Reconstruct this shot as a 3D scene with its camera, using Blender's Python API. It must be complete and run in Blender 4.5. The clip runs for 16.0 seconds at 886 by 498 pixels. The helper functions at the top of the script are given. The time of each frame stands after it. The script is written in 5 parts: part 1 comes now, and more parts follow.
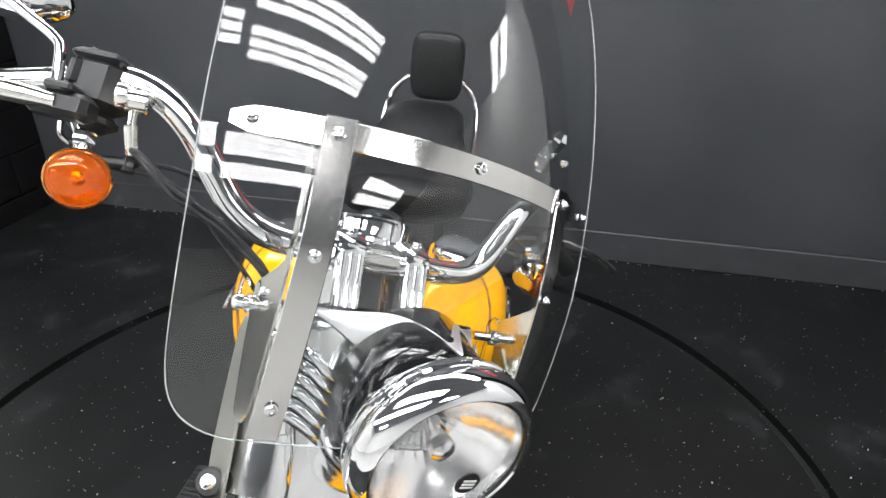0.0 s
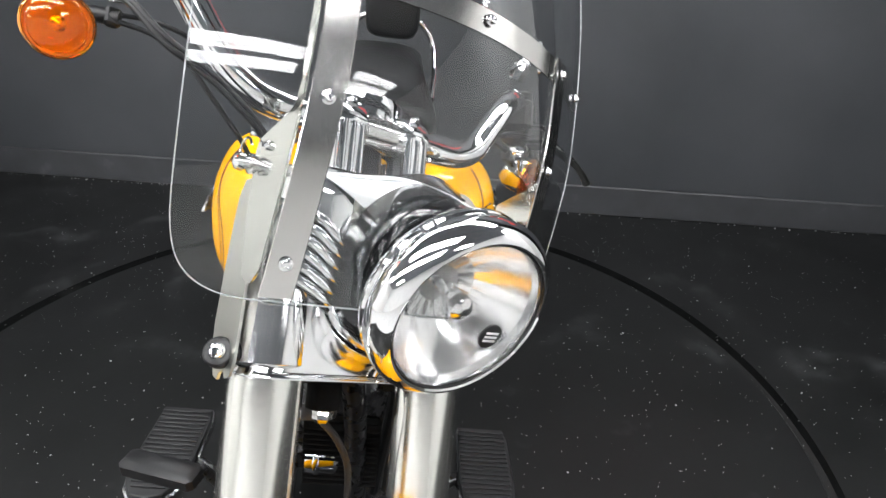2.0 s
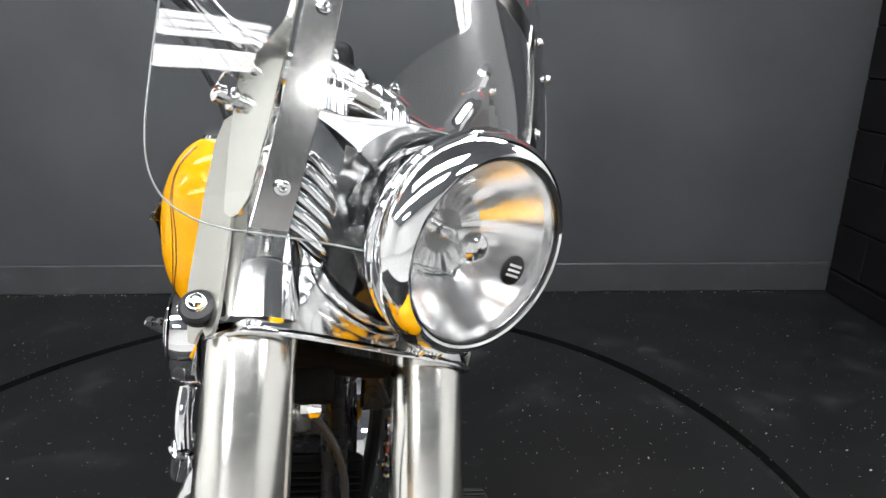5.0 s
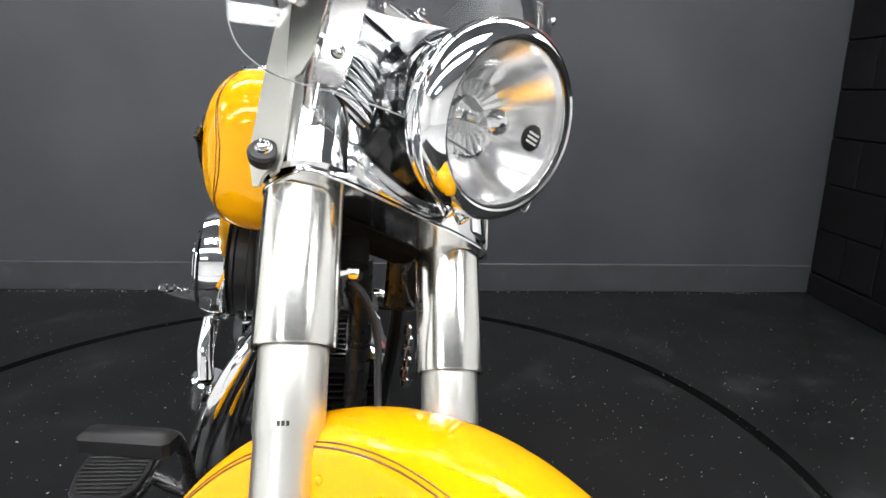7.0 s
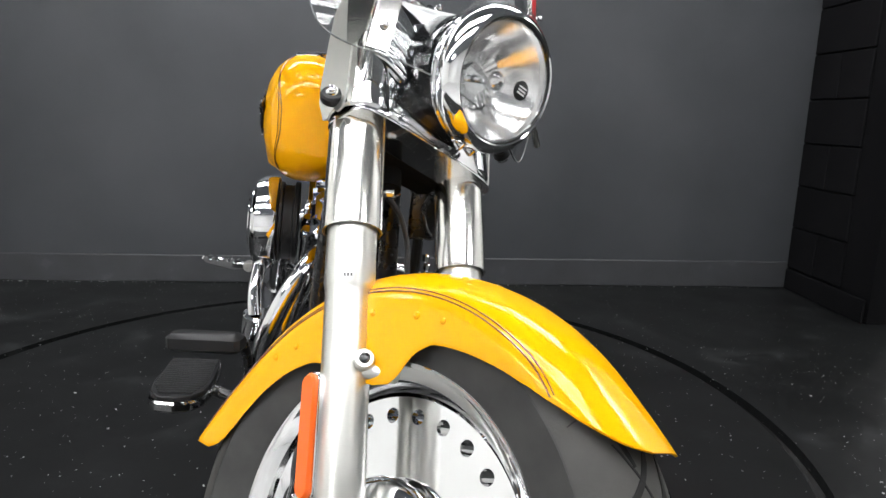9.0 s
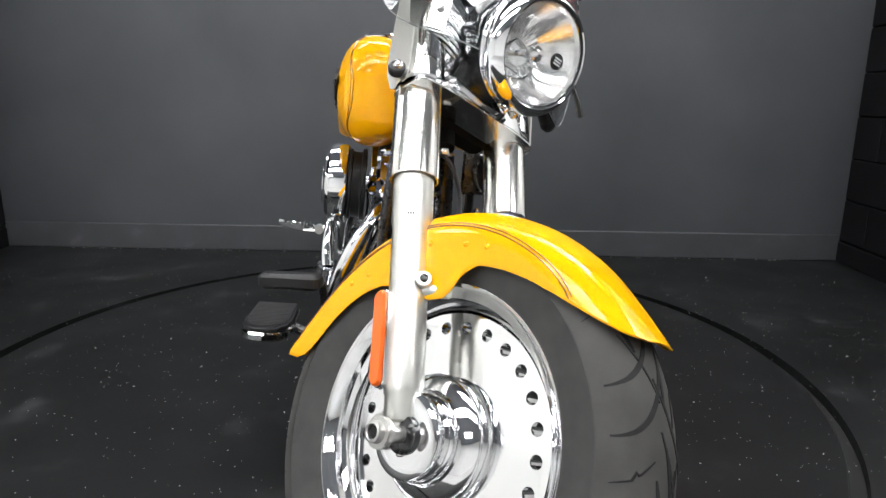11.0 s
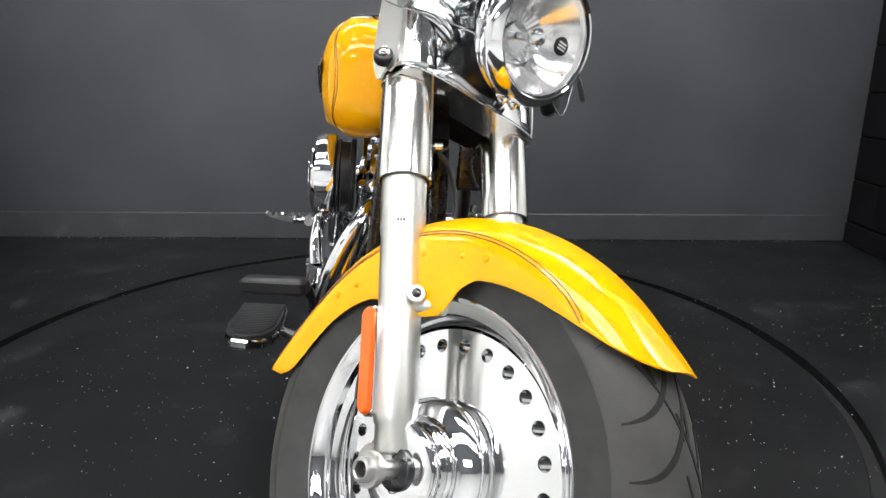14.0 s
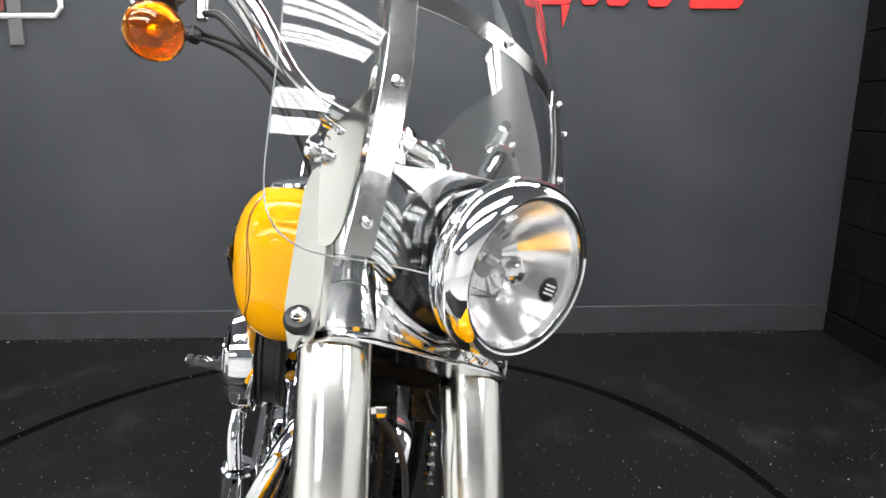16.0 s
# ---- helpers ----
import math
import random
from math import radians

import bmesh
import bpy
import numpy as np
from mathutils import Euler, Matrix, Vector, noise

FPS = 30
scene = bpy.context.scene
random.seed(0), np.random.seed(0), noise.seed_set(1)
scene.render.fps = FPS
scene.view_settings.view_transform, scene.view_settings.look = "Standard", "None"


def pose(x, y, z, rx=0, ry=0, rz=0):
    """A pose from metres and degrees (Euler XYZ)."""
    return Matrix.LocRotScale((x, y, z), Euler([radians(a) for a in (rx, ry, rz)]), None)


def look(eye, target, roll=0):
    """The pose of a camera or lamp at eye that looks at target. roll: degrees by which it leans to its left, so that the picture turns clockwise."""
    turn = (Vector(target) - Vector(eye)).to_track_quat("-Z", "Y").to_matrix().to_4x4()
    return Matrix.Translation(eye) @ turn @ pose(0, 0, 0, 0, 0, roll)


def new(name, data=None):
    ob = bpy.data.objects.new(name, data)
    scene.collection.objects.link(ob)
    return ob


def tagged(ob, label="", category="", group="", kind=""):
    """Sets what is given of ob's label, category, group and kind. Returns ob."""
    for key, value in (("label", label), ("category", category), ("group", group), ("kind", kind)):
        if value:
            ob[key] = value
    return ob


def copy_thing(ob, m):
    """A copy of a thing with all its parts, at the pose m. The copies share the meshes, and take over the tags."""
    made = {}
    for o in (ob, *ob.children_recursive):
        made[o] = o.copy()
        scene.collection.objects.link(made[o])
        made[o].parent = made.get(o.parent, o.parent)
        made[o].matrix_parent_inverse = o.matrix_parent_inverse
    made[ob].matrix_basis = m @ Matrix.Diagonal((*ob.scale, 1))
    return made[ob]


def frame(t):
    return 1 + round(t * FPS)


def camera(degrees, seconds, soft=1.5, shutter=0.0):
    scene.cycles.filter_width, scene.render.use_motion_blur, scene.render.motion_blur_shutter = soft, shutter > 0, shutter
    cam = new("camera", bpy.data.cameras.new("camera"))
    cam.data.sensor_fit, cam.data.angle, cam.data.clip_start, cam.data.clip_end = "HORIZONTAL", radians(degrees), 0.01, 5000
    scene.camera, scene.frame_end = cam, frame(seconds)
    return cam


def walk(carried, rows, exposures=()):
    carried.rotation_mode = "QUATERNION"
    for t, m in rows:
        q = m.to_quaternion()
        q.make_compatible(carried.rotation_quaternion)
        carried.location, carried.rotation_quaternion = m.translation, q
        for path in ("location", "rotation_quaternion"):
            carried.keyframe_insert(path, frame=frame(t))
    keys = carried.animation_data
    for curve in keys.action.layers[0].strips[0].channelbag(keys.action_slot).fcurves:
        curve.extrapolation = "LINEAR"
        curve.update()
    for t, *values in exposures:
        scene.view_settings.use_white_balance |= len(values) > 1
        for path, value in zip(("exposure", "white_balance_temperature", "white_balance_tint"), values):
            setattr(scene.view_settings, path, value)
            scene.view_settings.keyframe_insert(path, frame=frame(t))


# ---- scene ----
cam = camera(68.93, 16.0)
PATH = [
    (0, (0.4694, 0.8921, 1.3411), (0.0805, 2.6164, 0.4055), 0.41),
    (0.5, (0.4531, 0.8841, 1.3044), (0.1145, 2.6095, 0.3512), 0.82),
    (1, (0.4336, 0.8690, 1.2749), (0.1506, 2.5958, 0.3064), 1.32),
    (1.5, (0.4128, 0.8492, 1.2486), (0.1795, 2.5783, 0.2710), 1.75),
    (2, (0.4027, 0.8320, 1.2143), (0.2112, 2.5721, 0.2472), 1.43),
    (2.5, (0.3915, 0.8340, 1.1914), (0.2373, 2.5845, 0.2365), 0.26),
    (3, (0.3834, 0.8418, 1.1641), (0.2671, 2.6468, 0.3106), 0.06),
    (5.5, (0.3050, 0.8033, 0.9910), (0.3803, 2.7159, 0.4111), 0.11),
    (6, (0.2982, 0.7847, 0.9598), (0.3756, 2.7041, 0.4032), -0.08),
    (6.5, (0.2919, 0.7500, 0.9201), (0.3750, 2.6773, 0.3922), 0.44),
    (7, (0.2742, 0.6918, 0.8865), (0.3736, 2.6287, 0.3980), 1.11),
    (7.5, (0.2650, 0.6145, 0.8513), (0.3755, 2.5632, 0.4151), 1.87),
    (8, (0.2689, 0.5469, 0.8308), (0.3914, 2.5024, 0.4295), 1.80),
    (8.5, (0.2472, 0.4844, 0.8120), (0.3601, 2.4424, 0.4200), 1.46),
    (9, (0.2450, 0.4253, 0.8040), (0.3423, 2.3804, 0.3943), 1.28),
    (11.5, (0.2560, 0.2171, 0.7722), (0.1401, 2.1493, 0.2690), 0.31),
    (12, (0.2569, 0.2050, 0.7612), (0.1129, 2.1171, 0.1927), 0.17),
    (12.5, (0.2556, 0.2020, 0.7578), (0.0961, 2.0939, 0.1290), 0.13),
    (13, (0.2543, 0.2064, 0.7614), (0.0932, 2.0864, 0.0985), -0.03),
    (13.5, (0.2576, 0.2507, 0.7754), (0.1310, 2.1469, 0.1522), -0.29),
    (14, (0.2537, 0.3435, 0.8040), (0.1877, 2.2701, 0.2711), -0.18),
    (14.5, (0.2381, 0.4629, 0.8573), (0.2035, 2.4083, 0.3945), 0.31),
    (15, (0.2341, 0.5421, 0.9161), (0.2440, 2.4959, 0.4890), 0.70),
    (15.5, (0.2384, 0.6101, 0.9612), (0.2810, 2.5646, 0.5391), 0.62),
    (16, (0.2630, 0.6881, 1.0342), (0.3210, 2.6359, 0.5841), -0.12),
]
walk(cam, [(t, look(eye, target, roll)) for t, eye, target, roll in PATH], [(0.0, -0.08), (2.0, 0.04), (3.0, 0.03), (5.5, -0.06), (7.0, -0.02), (9.0, -0.28), (12.5, -0.1), (14.0, -0.1), (16.0, -0.02)])

# world: a closed dark studio, lit by its own ceiling tubes
world = bpy.data.worlds.new("world")
scene.world = world
world.use_nodes = True
world.node_tree.nodes["Background"].inputs["Color"].default_value = (0.02, 0.02, 0.022, 1)
world.node_tree.nodes["Background"].inputs["Strength"].default_value = 0.3
TUBE_GLOW = 24.0

# room sizes: the black studio, and the white shop that it opens to
XL, XR, YB, ZC = -2.14, 2.09, 3.44, 2.78
SXL, SXR, SYF = -4.4, 4.2, -3.4
TABLE_X, TABLE_Y, TABLE_R = 0.024, 2.026, 1.176
# (-1.99, -2.01), (-3.28, 1.86) and (3.57, 2.56) are unseen fill, added to brighten the shop
LIGHTS = [(-1.89, -0.24), (-0.63, -0.31), (0.64, -0.37), (-0.56, 0.81), (0.7, 0.74), (-3.39, -0.16), (-3.28, 1.86), (-1.99, -2.01), (2.8, -0.49), (-1.1, 2.74), (0.17, 2.68), (1.44, 2.61), (3.57, 2.56)]


# ---------------------------------------------------------------- axes of the motorcycle
def frame_of(origin, ax, ay, az):
    m = Matrix((ax, ay, az)).transposed().to_4x4()
    m.translation = origin
    return m


# steered front end: x to the machine's left, y forward across the fork, z up along the fork, origin at the wheel's centre
FRONT = frame_of((0.22718, 1.08595, 0.29588), (0.69197, 0.58402, -0.42437), (0.72191, -0.55712, 0.41043), (-0.00327, 0.59036, 0.80714))
WHEEL = FRONT @ pose(0.0, 0.008, 0.0016, -1.91, -2.28, -4.39)
LEGS = FRONT @ pose(0.0108, 0.0138, 0.2574, -1.92, -1.70, 1.23) @ pose(0, -0.024, -0.25)
# main axes: x to the machine's left, y forward, z up along its lean, origin on the floor under the steering head
LEAN, HEAD = radians(5.2), radians(7.9)
side0 = Vector((math.cos(HEAD), math.sin(HEAD), 0))
BASE = Vector((0.1146, 1.4856, 0.0))
BIKE = frame_of(BASE - side0 * 0.012 - Vector((0, 0, 0.011)), side0 * math.cos(LEAN) - Vector((0, 0, math.sin(LEAN))),
                (math.sin(HEAD), -math.cos(HEAD), 0), side0 * math.sin(LEAN) + Vector((0, 0, math.cos(LEAN)))) @ pose(0, 0, 0, 0.5)
TANK = BIKE @ pose(0, -0.033, 0)


# ---------------------------------------------------------------- materials
def material(name, color, rough=0.5, metal=0.0, **extra):
    m = bpy.data.materials.new(name)
    m.use_nodes = True
    b = m.node_tree.nodes["Principled BSDF"]
    b.inputs["Base Color"].default_value = (*color, 1)
    b.inputs["Roughness"].default_value = rough
    b.inputs["Metallic"].default_value = metal
    for k, v in extra.items():
        b.inputs[k.replace("_", " ")].default_value = v
    return m


def noise_node(m, scale, detail=4.0, coords="Object", stretch=None):
    t = m.node_tree
    c = t.nodes.new("ShaderNodeTexCoord")
    n = t.nodes.new("ShaderNodeTexNoise")
    n.inputs["Scale"].default_value = scale
    n.inputs["Detail"].default_value = detail
    if stretch:
        g = t.nodes.new("ShaderNodeMapping")
        g.inputs["Scale"].default_value = stretch
        t.links.new(c.outputs[coords], g.inputs["Vector"])
        t.links.new(g.outputs["Vector"], n.inputs["Vector"])
    else:
        t.links.new(c.outputs[coords], n.inputs["Vector"])
    return n.outputs["Fac"]


def ramped(m, fac, stops, socket):
    t = m.node_tree
    r = t.nodes.new("ShaderNodeValToRGB")
    while len(r.color_ramp.elements) < len(stops):
        r.color_ramp.elements.new(0.5)
    for e, (p, c) in zip(r.color_ramp.elements, stops):
        e.position = p
        e.color = (*c, 1) if isinstance(c, tuple) else (c, c, c, 1)
    t.links.new(fac, r.inputs["Fac"])
    t.links.new(r.outputs["Color"], t.nodes["Principled BSDF"].inputs[socket])
    return r


def bumped(m, fac, strength, distance=0.002):
    t = m.node_tree
    b = t.nodes.new("ShaderNodeBump")
    b.inputs["Strength"].default_value = strength
    b.inputs["Distance"].default_value = distance
    t.links.new(fac, b.inputs["Height"])
    t.links.new(b.outputs["Normal"], t.nodes["Principled BSDF"].inputs["Normal"])


CHROME = material("chrome", (0.86, 0.86, 0.87), 0.035, 1.0)
ramped(CHROME, noise_node(CHROME, 40), [(0.35, 0.02), (0.75, 0.06)], "Roughness")
DISC = material("polished_disc", (0.84, 0.84, 0.84), 0.09, 1.0)
ramped(DISC, noise_node(DISC, 60, 3), [(0.35, 0.07), (0.75, 0.12)], "Roughness")
SOFTCHROME = material("buffed_chrome", (0.86, 0.86, 0.87), 0.16, 1.0)
ramped(SOFTCHROME, noise_node(SOFTCHROME, 20), [(0.35, 0.30), (0.75, 0.36)], "Roughness")
POLISHED = material("polished_steel", (0.88, 0.87, 0.825), 0.10, 1.0)
ramped(POLISHED, noise_node(POLISHED, 50, 3, "Object", (1, 1, 10)), [(0.3, 0.15), (0.7, 0.21)], "Roughness")
STEEL = material("brushed_steel", (0.68, 0.67, 0.65), 0.26, 1.0)
ramped(STEEL, noise_node(STEEL, 420, 2, "Object", (1, 1, 0.06)), [(0.3, 0.12), (0.7, 0.18)], "Roughness")
SATIN = material("satin_alloy", (0.70, 0.695, 0.655), 0.36, 1.0)
ramped(SATIN, noise_node(SATIN, 40, 3), [(0.3, 0.32), (0.7, 0.38)], "Roughness")
PLATE = material("polished_plate_metal", (0.70, 0.70, 0.655), 0.1, 1.0)
ramped(PLATE, noise_node(PLATE, 500, 2), [(0.3, 0.10), (0.7, 0.15)], "Roughness")
SATINP = material("satin_bracket_metal", (0.62, 0.615, 0.57), 0.3, 1.0)
ramped(SATINP, noise_node(SATINP, 500, 2), [(0.3, 0.28), (0.7, 0.34)], "Roughness")
PAINT = material("yellow_paint", (0.83, 0.38, 0.004), 0.45, 0.0, Specular_IOR_Level=0.0, Coat_Weight=0.65, Coat_Roughness=0.06)
ramped(PAINT, noise_node(PAINT, 900, 2), [(0.3, (0.82, 0.362, 0.001)), (0.7, (0.87, 0.397, 0.002))], "Base Color")
STRIPE = material("stripe_paint", (0.16, 0.045, 0.008), 0.3, 0.0, Coat_Weight=1.0, Coat_Roughness=0.04)
BLACK = material("black_enamel", (0.012, 0.012, 0.013), 0.25, 0.0, Coat_Weight=0.5)
ramped(BLACK, noise_node(BLACK, 60), [(0.3, 0.2), (0.7, 0.36)], "Roughness")
PLASTIC = material("black_plastic", (0.011, 0.011, 0.012), 0.42, 0.0, Specular_IOR_Level=0.4)
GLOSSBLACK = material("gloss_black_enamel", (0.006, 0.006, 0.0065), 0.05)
SOOT = material("dull_black_casting", (0.004, 0.004, 0.004), 0.8, 0.0, Specular_IOR_Level=0.08)
bumped(SOOT, noise_node(SOOT, 400, 3), 0.3, 0.0006)
DULLRED = material("dull_red_sign_paint", (0.14, 0.03, 0.03), 0.5)
GREYBAR = material("grey_sign_paint", (0.12, 0.12, 0.12), 0.5)
bumped(PLASTIC, noise_node(PLASTIC, 900, 2), 0.15, 0.0004)
RUBBER = material("tyre_rubber", (0.035, 0.034, 0.033), 0.72)
ramped(RUBBER, noise_node(RUBBER, 22, 6), [(0.3, (0.026, 0.0255, 0.025)), (0.75, (0.044, 0.043, 0.041))], "Base Color")
bumped(RUBBER, noise_node(RUBBER, 700, 3), 0.25, 0.0005)
TREAD = material("paler_tread_rubber", (0.06, 0.058, 0.055), 0.75)
ramped(TREAD, noise_node(TREAD, 14, 7), [(0.3, (0.034, 0.033, 0.031)), (0.75, (0.060, 0.058, 0.054))], "Base Color")
bumped(TREAD, noise_node(TREAD, 500, 4), 0.3, 0.0006)
CAST = material("cast_grey_alloy", (0.52, 0.51, 0.49), 0.32, 0.95)
ramped(CAST, noise_node(CAST, 300, 4), [(0.3, 0.26), (0.7, 0.40)], "Roughness")
LEATHER = material("seat_leather", (0.007, 0.007, 0.0075), 0.45, 0.0, Specular_IOR_Level=0.3)
bumped(LEATHER, noise_node(LEATHER, 350, 4), 0.3, 0.0008)
AMBER = material("amber_plastic", (1.0, 0.37, 0.003), 0.03, 0.0, Transmission_Weight=0.98, IOR=1.45)
ORANGE = material("orange_reflector", (0.86, 0.125, 0.004), 0.3, 0.0, Coat_Weight=0.35)
GLASS = material("lamp_glass", (1, 1, 1), 0.01, 0.0, Transmission_Weight=1.0, IOR=1.45)
ACRYLIC = material("clear_acrylic", (0.97, 0.98, 0.98), 0.005, 0.0, Transmission_Weight=1.0, IOR=1.44)
EDGE = material("acrylic_edge_glint", (0.50, 0.52, 0.52), 0.25, 0.0, Transmission_Weight=0.5, IOR=1.44)
MIRROR = material("lamp_reflector", (0.95, 0.95, 0.95), 0.19, 1.0)
RED = material("red_sign", (0.62, 0.02, 0.018), 0.45)
ramped(RED, noise_node(RED, 30), [(0.3, (0.58, 0.016, 0.015)), (0.7, (0.68, 0.026, 0.022))], "Base Color")
WALL = material("dark_grey_wall_paint", (0.05, 0.05, 0.053), 0.55)
ramped(WALL, noise_node(WALL, 1.7, 6), [(0.34, (0.030, 0.033, 0.037)), (0.66, (0.045, 0.048, 0.053))], "Base Color")
bumped(WALL, noise_node(WALL, 160, 4), 0.1, 0.001)
WHITE = material("white_wall_paint", (0.78, 0.78, 0.76), 0.6)
ramped(WHITE, noise_node(WHITE, 2, 5), [(0.3, (0.74, 0.74, 0.72)), (0.7, (0.80, 0.80, 0.78))], "Base Color")
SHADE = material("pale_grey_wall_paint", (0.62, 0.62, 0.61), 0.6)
ramped(SHADE, noise_node(SHADE, 2, 5), [(0.3, (0.72, 0.72, 0.71)), (0.7, (0.78, 0.78, 0.77))], "Base Color")
BASEB = material("scuffed_grey_skirting", (0.06, 0.06, 0.063), 0.5)
ramped(BASEB, noise_node(BASEB, 7, 8), [(0.3, (0.034, 0.035, 0.038)), (0.62, (0.043, 0.045, 0.049)), (0.76, (0.080, 0.080, 0.085))], "Base Color")
BLOCK = material("black_block_paint", (0.012, 0.012, 0.013), 0.7, 0.0, Specular_IOR_Level=0.1)
ramped(BLOCK, noise_node(BLOCK, 3, 6), [(0.3, (0.0032, 0.0032, 0.0037)), (0.7, (0.0058, 0.0058, 0.0066))], "Base Color")
bumped(BLOCK, noise_node(BLOCK, 220, 5), 0.3, 0.002)
FLOOR = material("black_studio_floor", (0.012, 0.012, 0.013), 0.35, 0.0, Specular_IOR_Level=0.19)
ramped(FLOOR, noise_node(FLOOR, 5, 10), [(0.3, (0.0060, 0.0063, 0.0065)), (0.60, (0.0080, 0.0084, 0.0087)), (0.69, (0.018, 0.019, 0.0195)), (0.74, (0.028, 0.029, 0.030)), (0.80, (0.042, 0.042, 0.042))], "Base Color")
ramped(FLOOR, noise_node(FLOOR, 3, 8), [(0.3, 0.34), (0.75, 0.46)], "Roughness")
bumped(FLOOR, noise_node(FLOOR, 90, 5), 0.12, 0.001)
CONCRETE = material("pale_concrete", (0.45, 0.45, 0.43), 0.7)
ramped(CONCRETE, noise_node(CONCRETE, 3, 7), [(0.3, (0.46, 0.46, 0.45)), (0.7, (0.56, 0.56, 0.55))], "Base Color")
# near-black that stands for the shade inside grooves, gaps and holes
RECESS_SHADE = material("recess_shade_black", (0.004, 0.004, 0.004), 0.8)
DUST = material("pale_dust", (0.5, 0.5, 0.5), 0.8)
TUBE = material("lit_tube", (0.02, 0.02, 0.02), 0.5, 0.0, Emission_Color=(0.975, 0.985, 1.0, 1), Emission_Strength=TUBE_GLOW)
PAN = material("grey_fixture_pan", (0.10, 0.10, 0.10), 0.5)
HOUSING = material("white_light_housing", (0.7, 0.7, 0.7), 0.4)
CEIL = material("grey_ceiling_paint", (0.17, 0.18, 0.195), 0.8)
ramped(CEIL, noise_node(CEIL, 3, 5), [(0.3, (0.15, 0.16, 0.175)), (0.7, (0.19, 0.20, 0.215))], "Base Color")


# ---------------------------------------------------------------- mesh helpers
def mesh_ob(name, verts, faces, mat, parent=None, label="", smooth=35, shift=None):
    """One mesh object from world points."""
    shift = Vector((0, 0, 0)) if shift is None else shift
    me = bpy.data.meshes.new(name)
    me.from_pydata([tuple(Vector(v) - shift) for v in verts], [], faces)
    me.materials.append(mat)
    bm = bmesh.new()
    bm.from_mesh(me)
    bmesh.ops.remove_doubles(bm, verts=bm.verts, dist=2e-6)
    bmesh.ops.recalc_face_normals(bm, faces=bm.faces)
    for f in bm.faces:
        f.smooth = smooth > 0
    if smooth > 0:
        for e in bm.edges:
            if len(e.link_faces) == 2 and e.calc_face_angle(0.0) > radians(smooth):
                e.smooth = False
    bm.to_mesh(me)
    bm.free()
    ob = new(name, me)
    if parent is not None:
        ob.parent = parent
    if label:
        tagged(ob, label)
    return ob


def joined(*shapes):
    verts, faces = [], []
    for v, f in shapes:
        k = len(verts)
        verts += list(v)
        faces += [tuple(i + k for i in q) for q in f]
    return verts, faces


def rings(sections, closed=False, caps=True):
    """Skin a row of rings of points."""
    n = len(sections[0])
    verts = [p for s in sections for p in s]
    faces = []
    rows = len(sections)
    for i in range(rows if closed else rows - 1):
        a, b = i * n, ((i + 1) % rows) * n
        faces += [(a + j, a + (j + 1) % n, b + (j + 1) % n, b + j) for j in range(n)]
    if caps and not closed:
        faces += [tuple(range(n))[::-1], tuple((rows - 1) * n + j for j in range(n))]
    return verts, faces


def basis(d):
    d = Vector(d).normalized()
    a = Vector((0, 0, 1)) if abs(d.z) < 0.9 else Vector((1, 0, 0))
    x = a.cross(d).normalized()
    return x, d.cross(x), d


def lathe(profile, origin=(0, 0, 0), axis=(0, 0, 1), seg=48, caps=True, loop=False):
    """Turn (radius, height) pairs round an axis; loop: the profile is a closed outline."""
    x, y, d = basis(axis)
    o = Vector(origin)
    turn = [(math.cos(2 * math.pi * j / seg), math.sin(2 * math.pi * j / seg)) for j in range(seg)]
    sec = [[o + d * h + (x * c + y * s) * max(r, 1e-5) for c, s in turn] for r, h in profile]
    return rings(sec, closed=loop, caps=caps)


def spline(points, n=8):
    """A smooth line through the points."""
    pts = [Vector(p) for p in points]
    out = []
    for i in range(len(pts) - 1):
        p0, p1, p2, p3 = pts[max(i - 1, 0)], pts[i], pts[i + 1], pts[min(i + 2, len(pts) - 1)]
        for k in range(n):
            t = k / n
            out.append(0.5 * (2 * p1 + (p2 - p0) * t + (2 * p0 - 5 * p1 + 4 * p2 - p3) * t * t + (3 * p1 - p0 - 3 * p2 + p3) * t ** 3))
    return out + [pts[-1]]


def tube(points, radius, seg=14, smooth=0, caps=True):
    """A pipe along the points; radius is a number or one per point."""
    pts = spline(points, smooth) if smooth else [Vector(p) for p in points]
    rad = radius if isinstance(radius, (list, tuple)) else [radius] * len(pts)
    d0 = (pts[1] - pts[0]).normalized()
    x = basis(d0)[0]
    sec = []
    for i, p in enumerate(pts):
        d = (pts[min(i + 1, len(pts) - 1)] - pts[max(i - 1, 0)]).normalized()
        x = (x - d * x.dot(d)).normalized()
        y = d.cross(x)
        sec.append([p + (x * math.cos(2 * math.pi * j / seg) + y * math.sin(2 * math.pi * j / seg)) * rad[i] for j in range(seg)])
    return rings(sec, caps=caps)


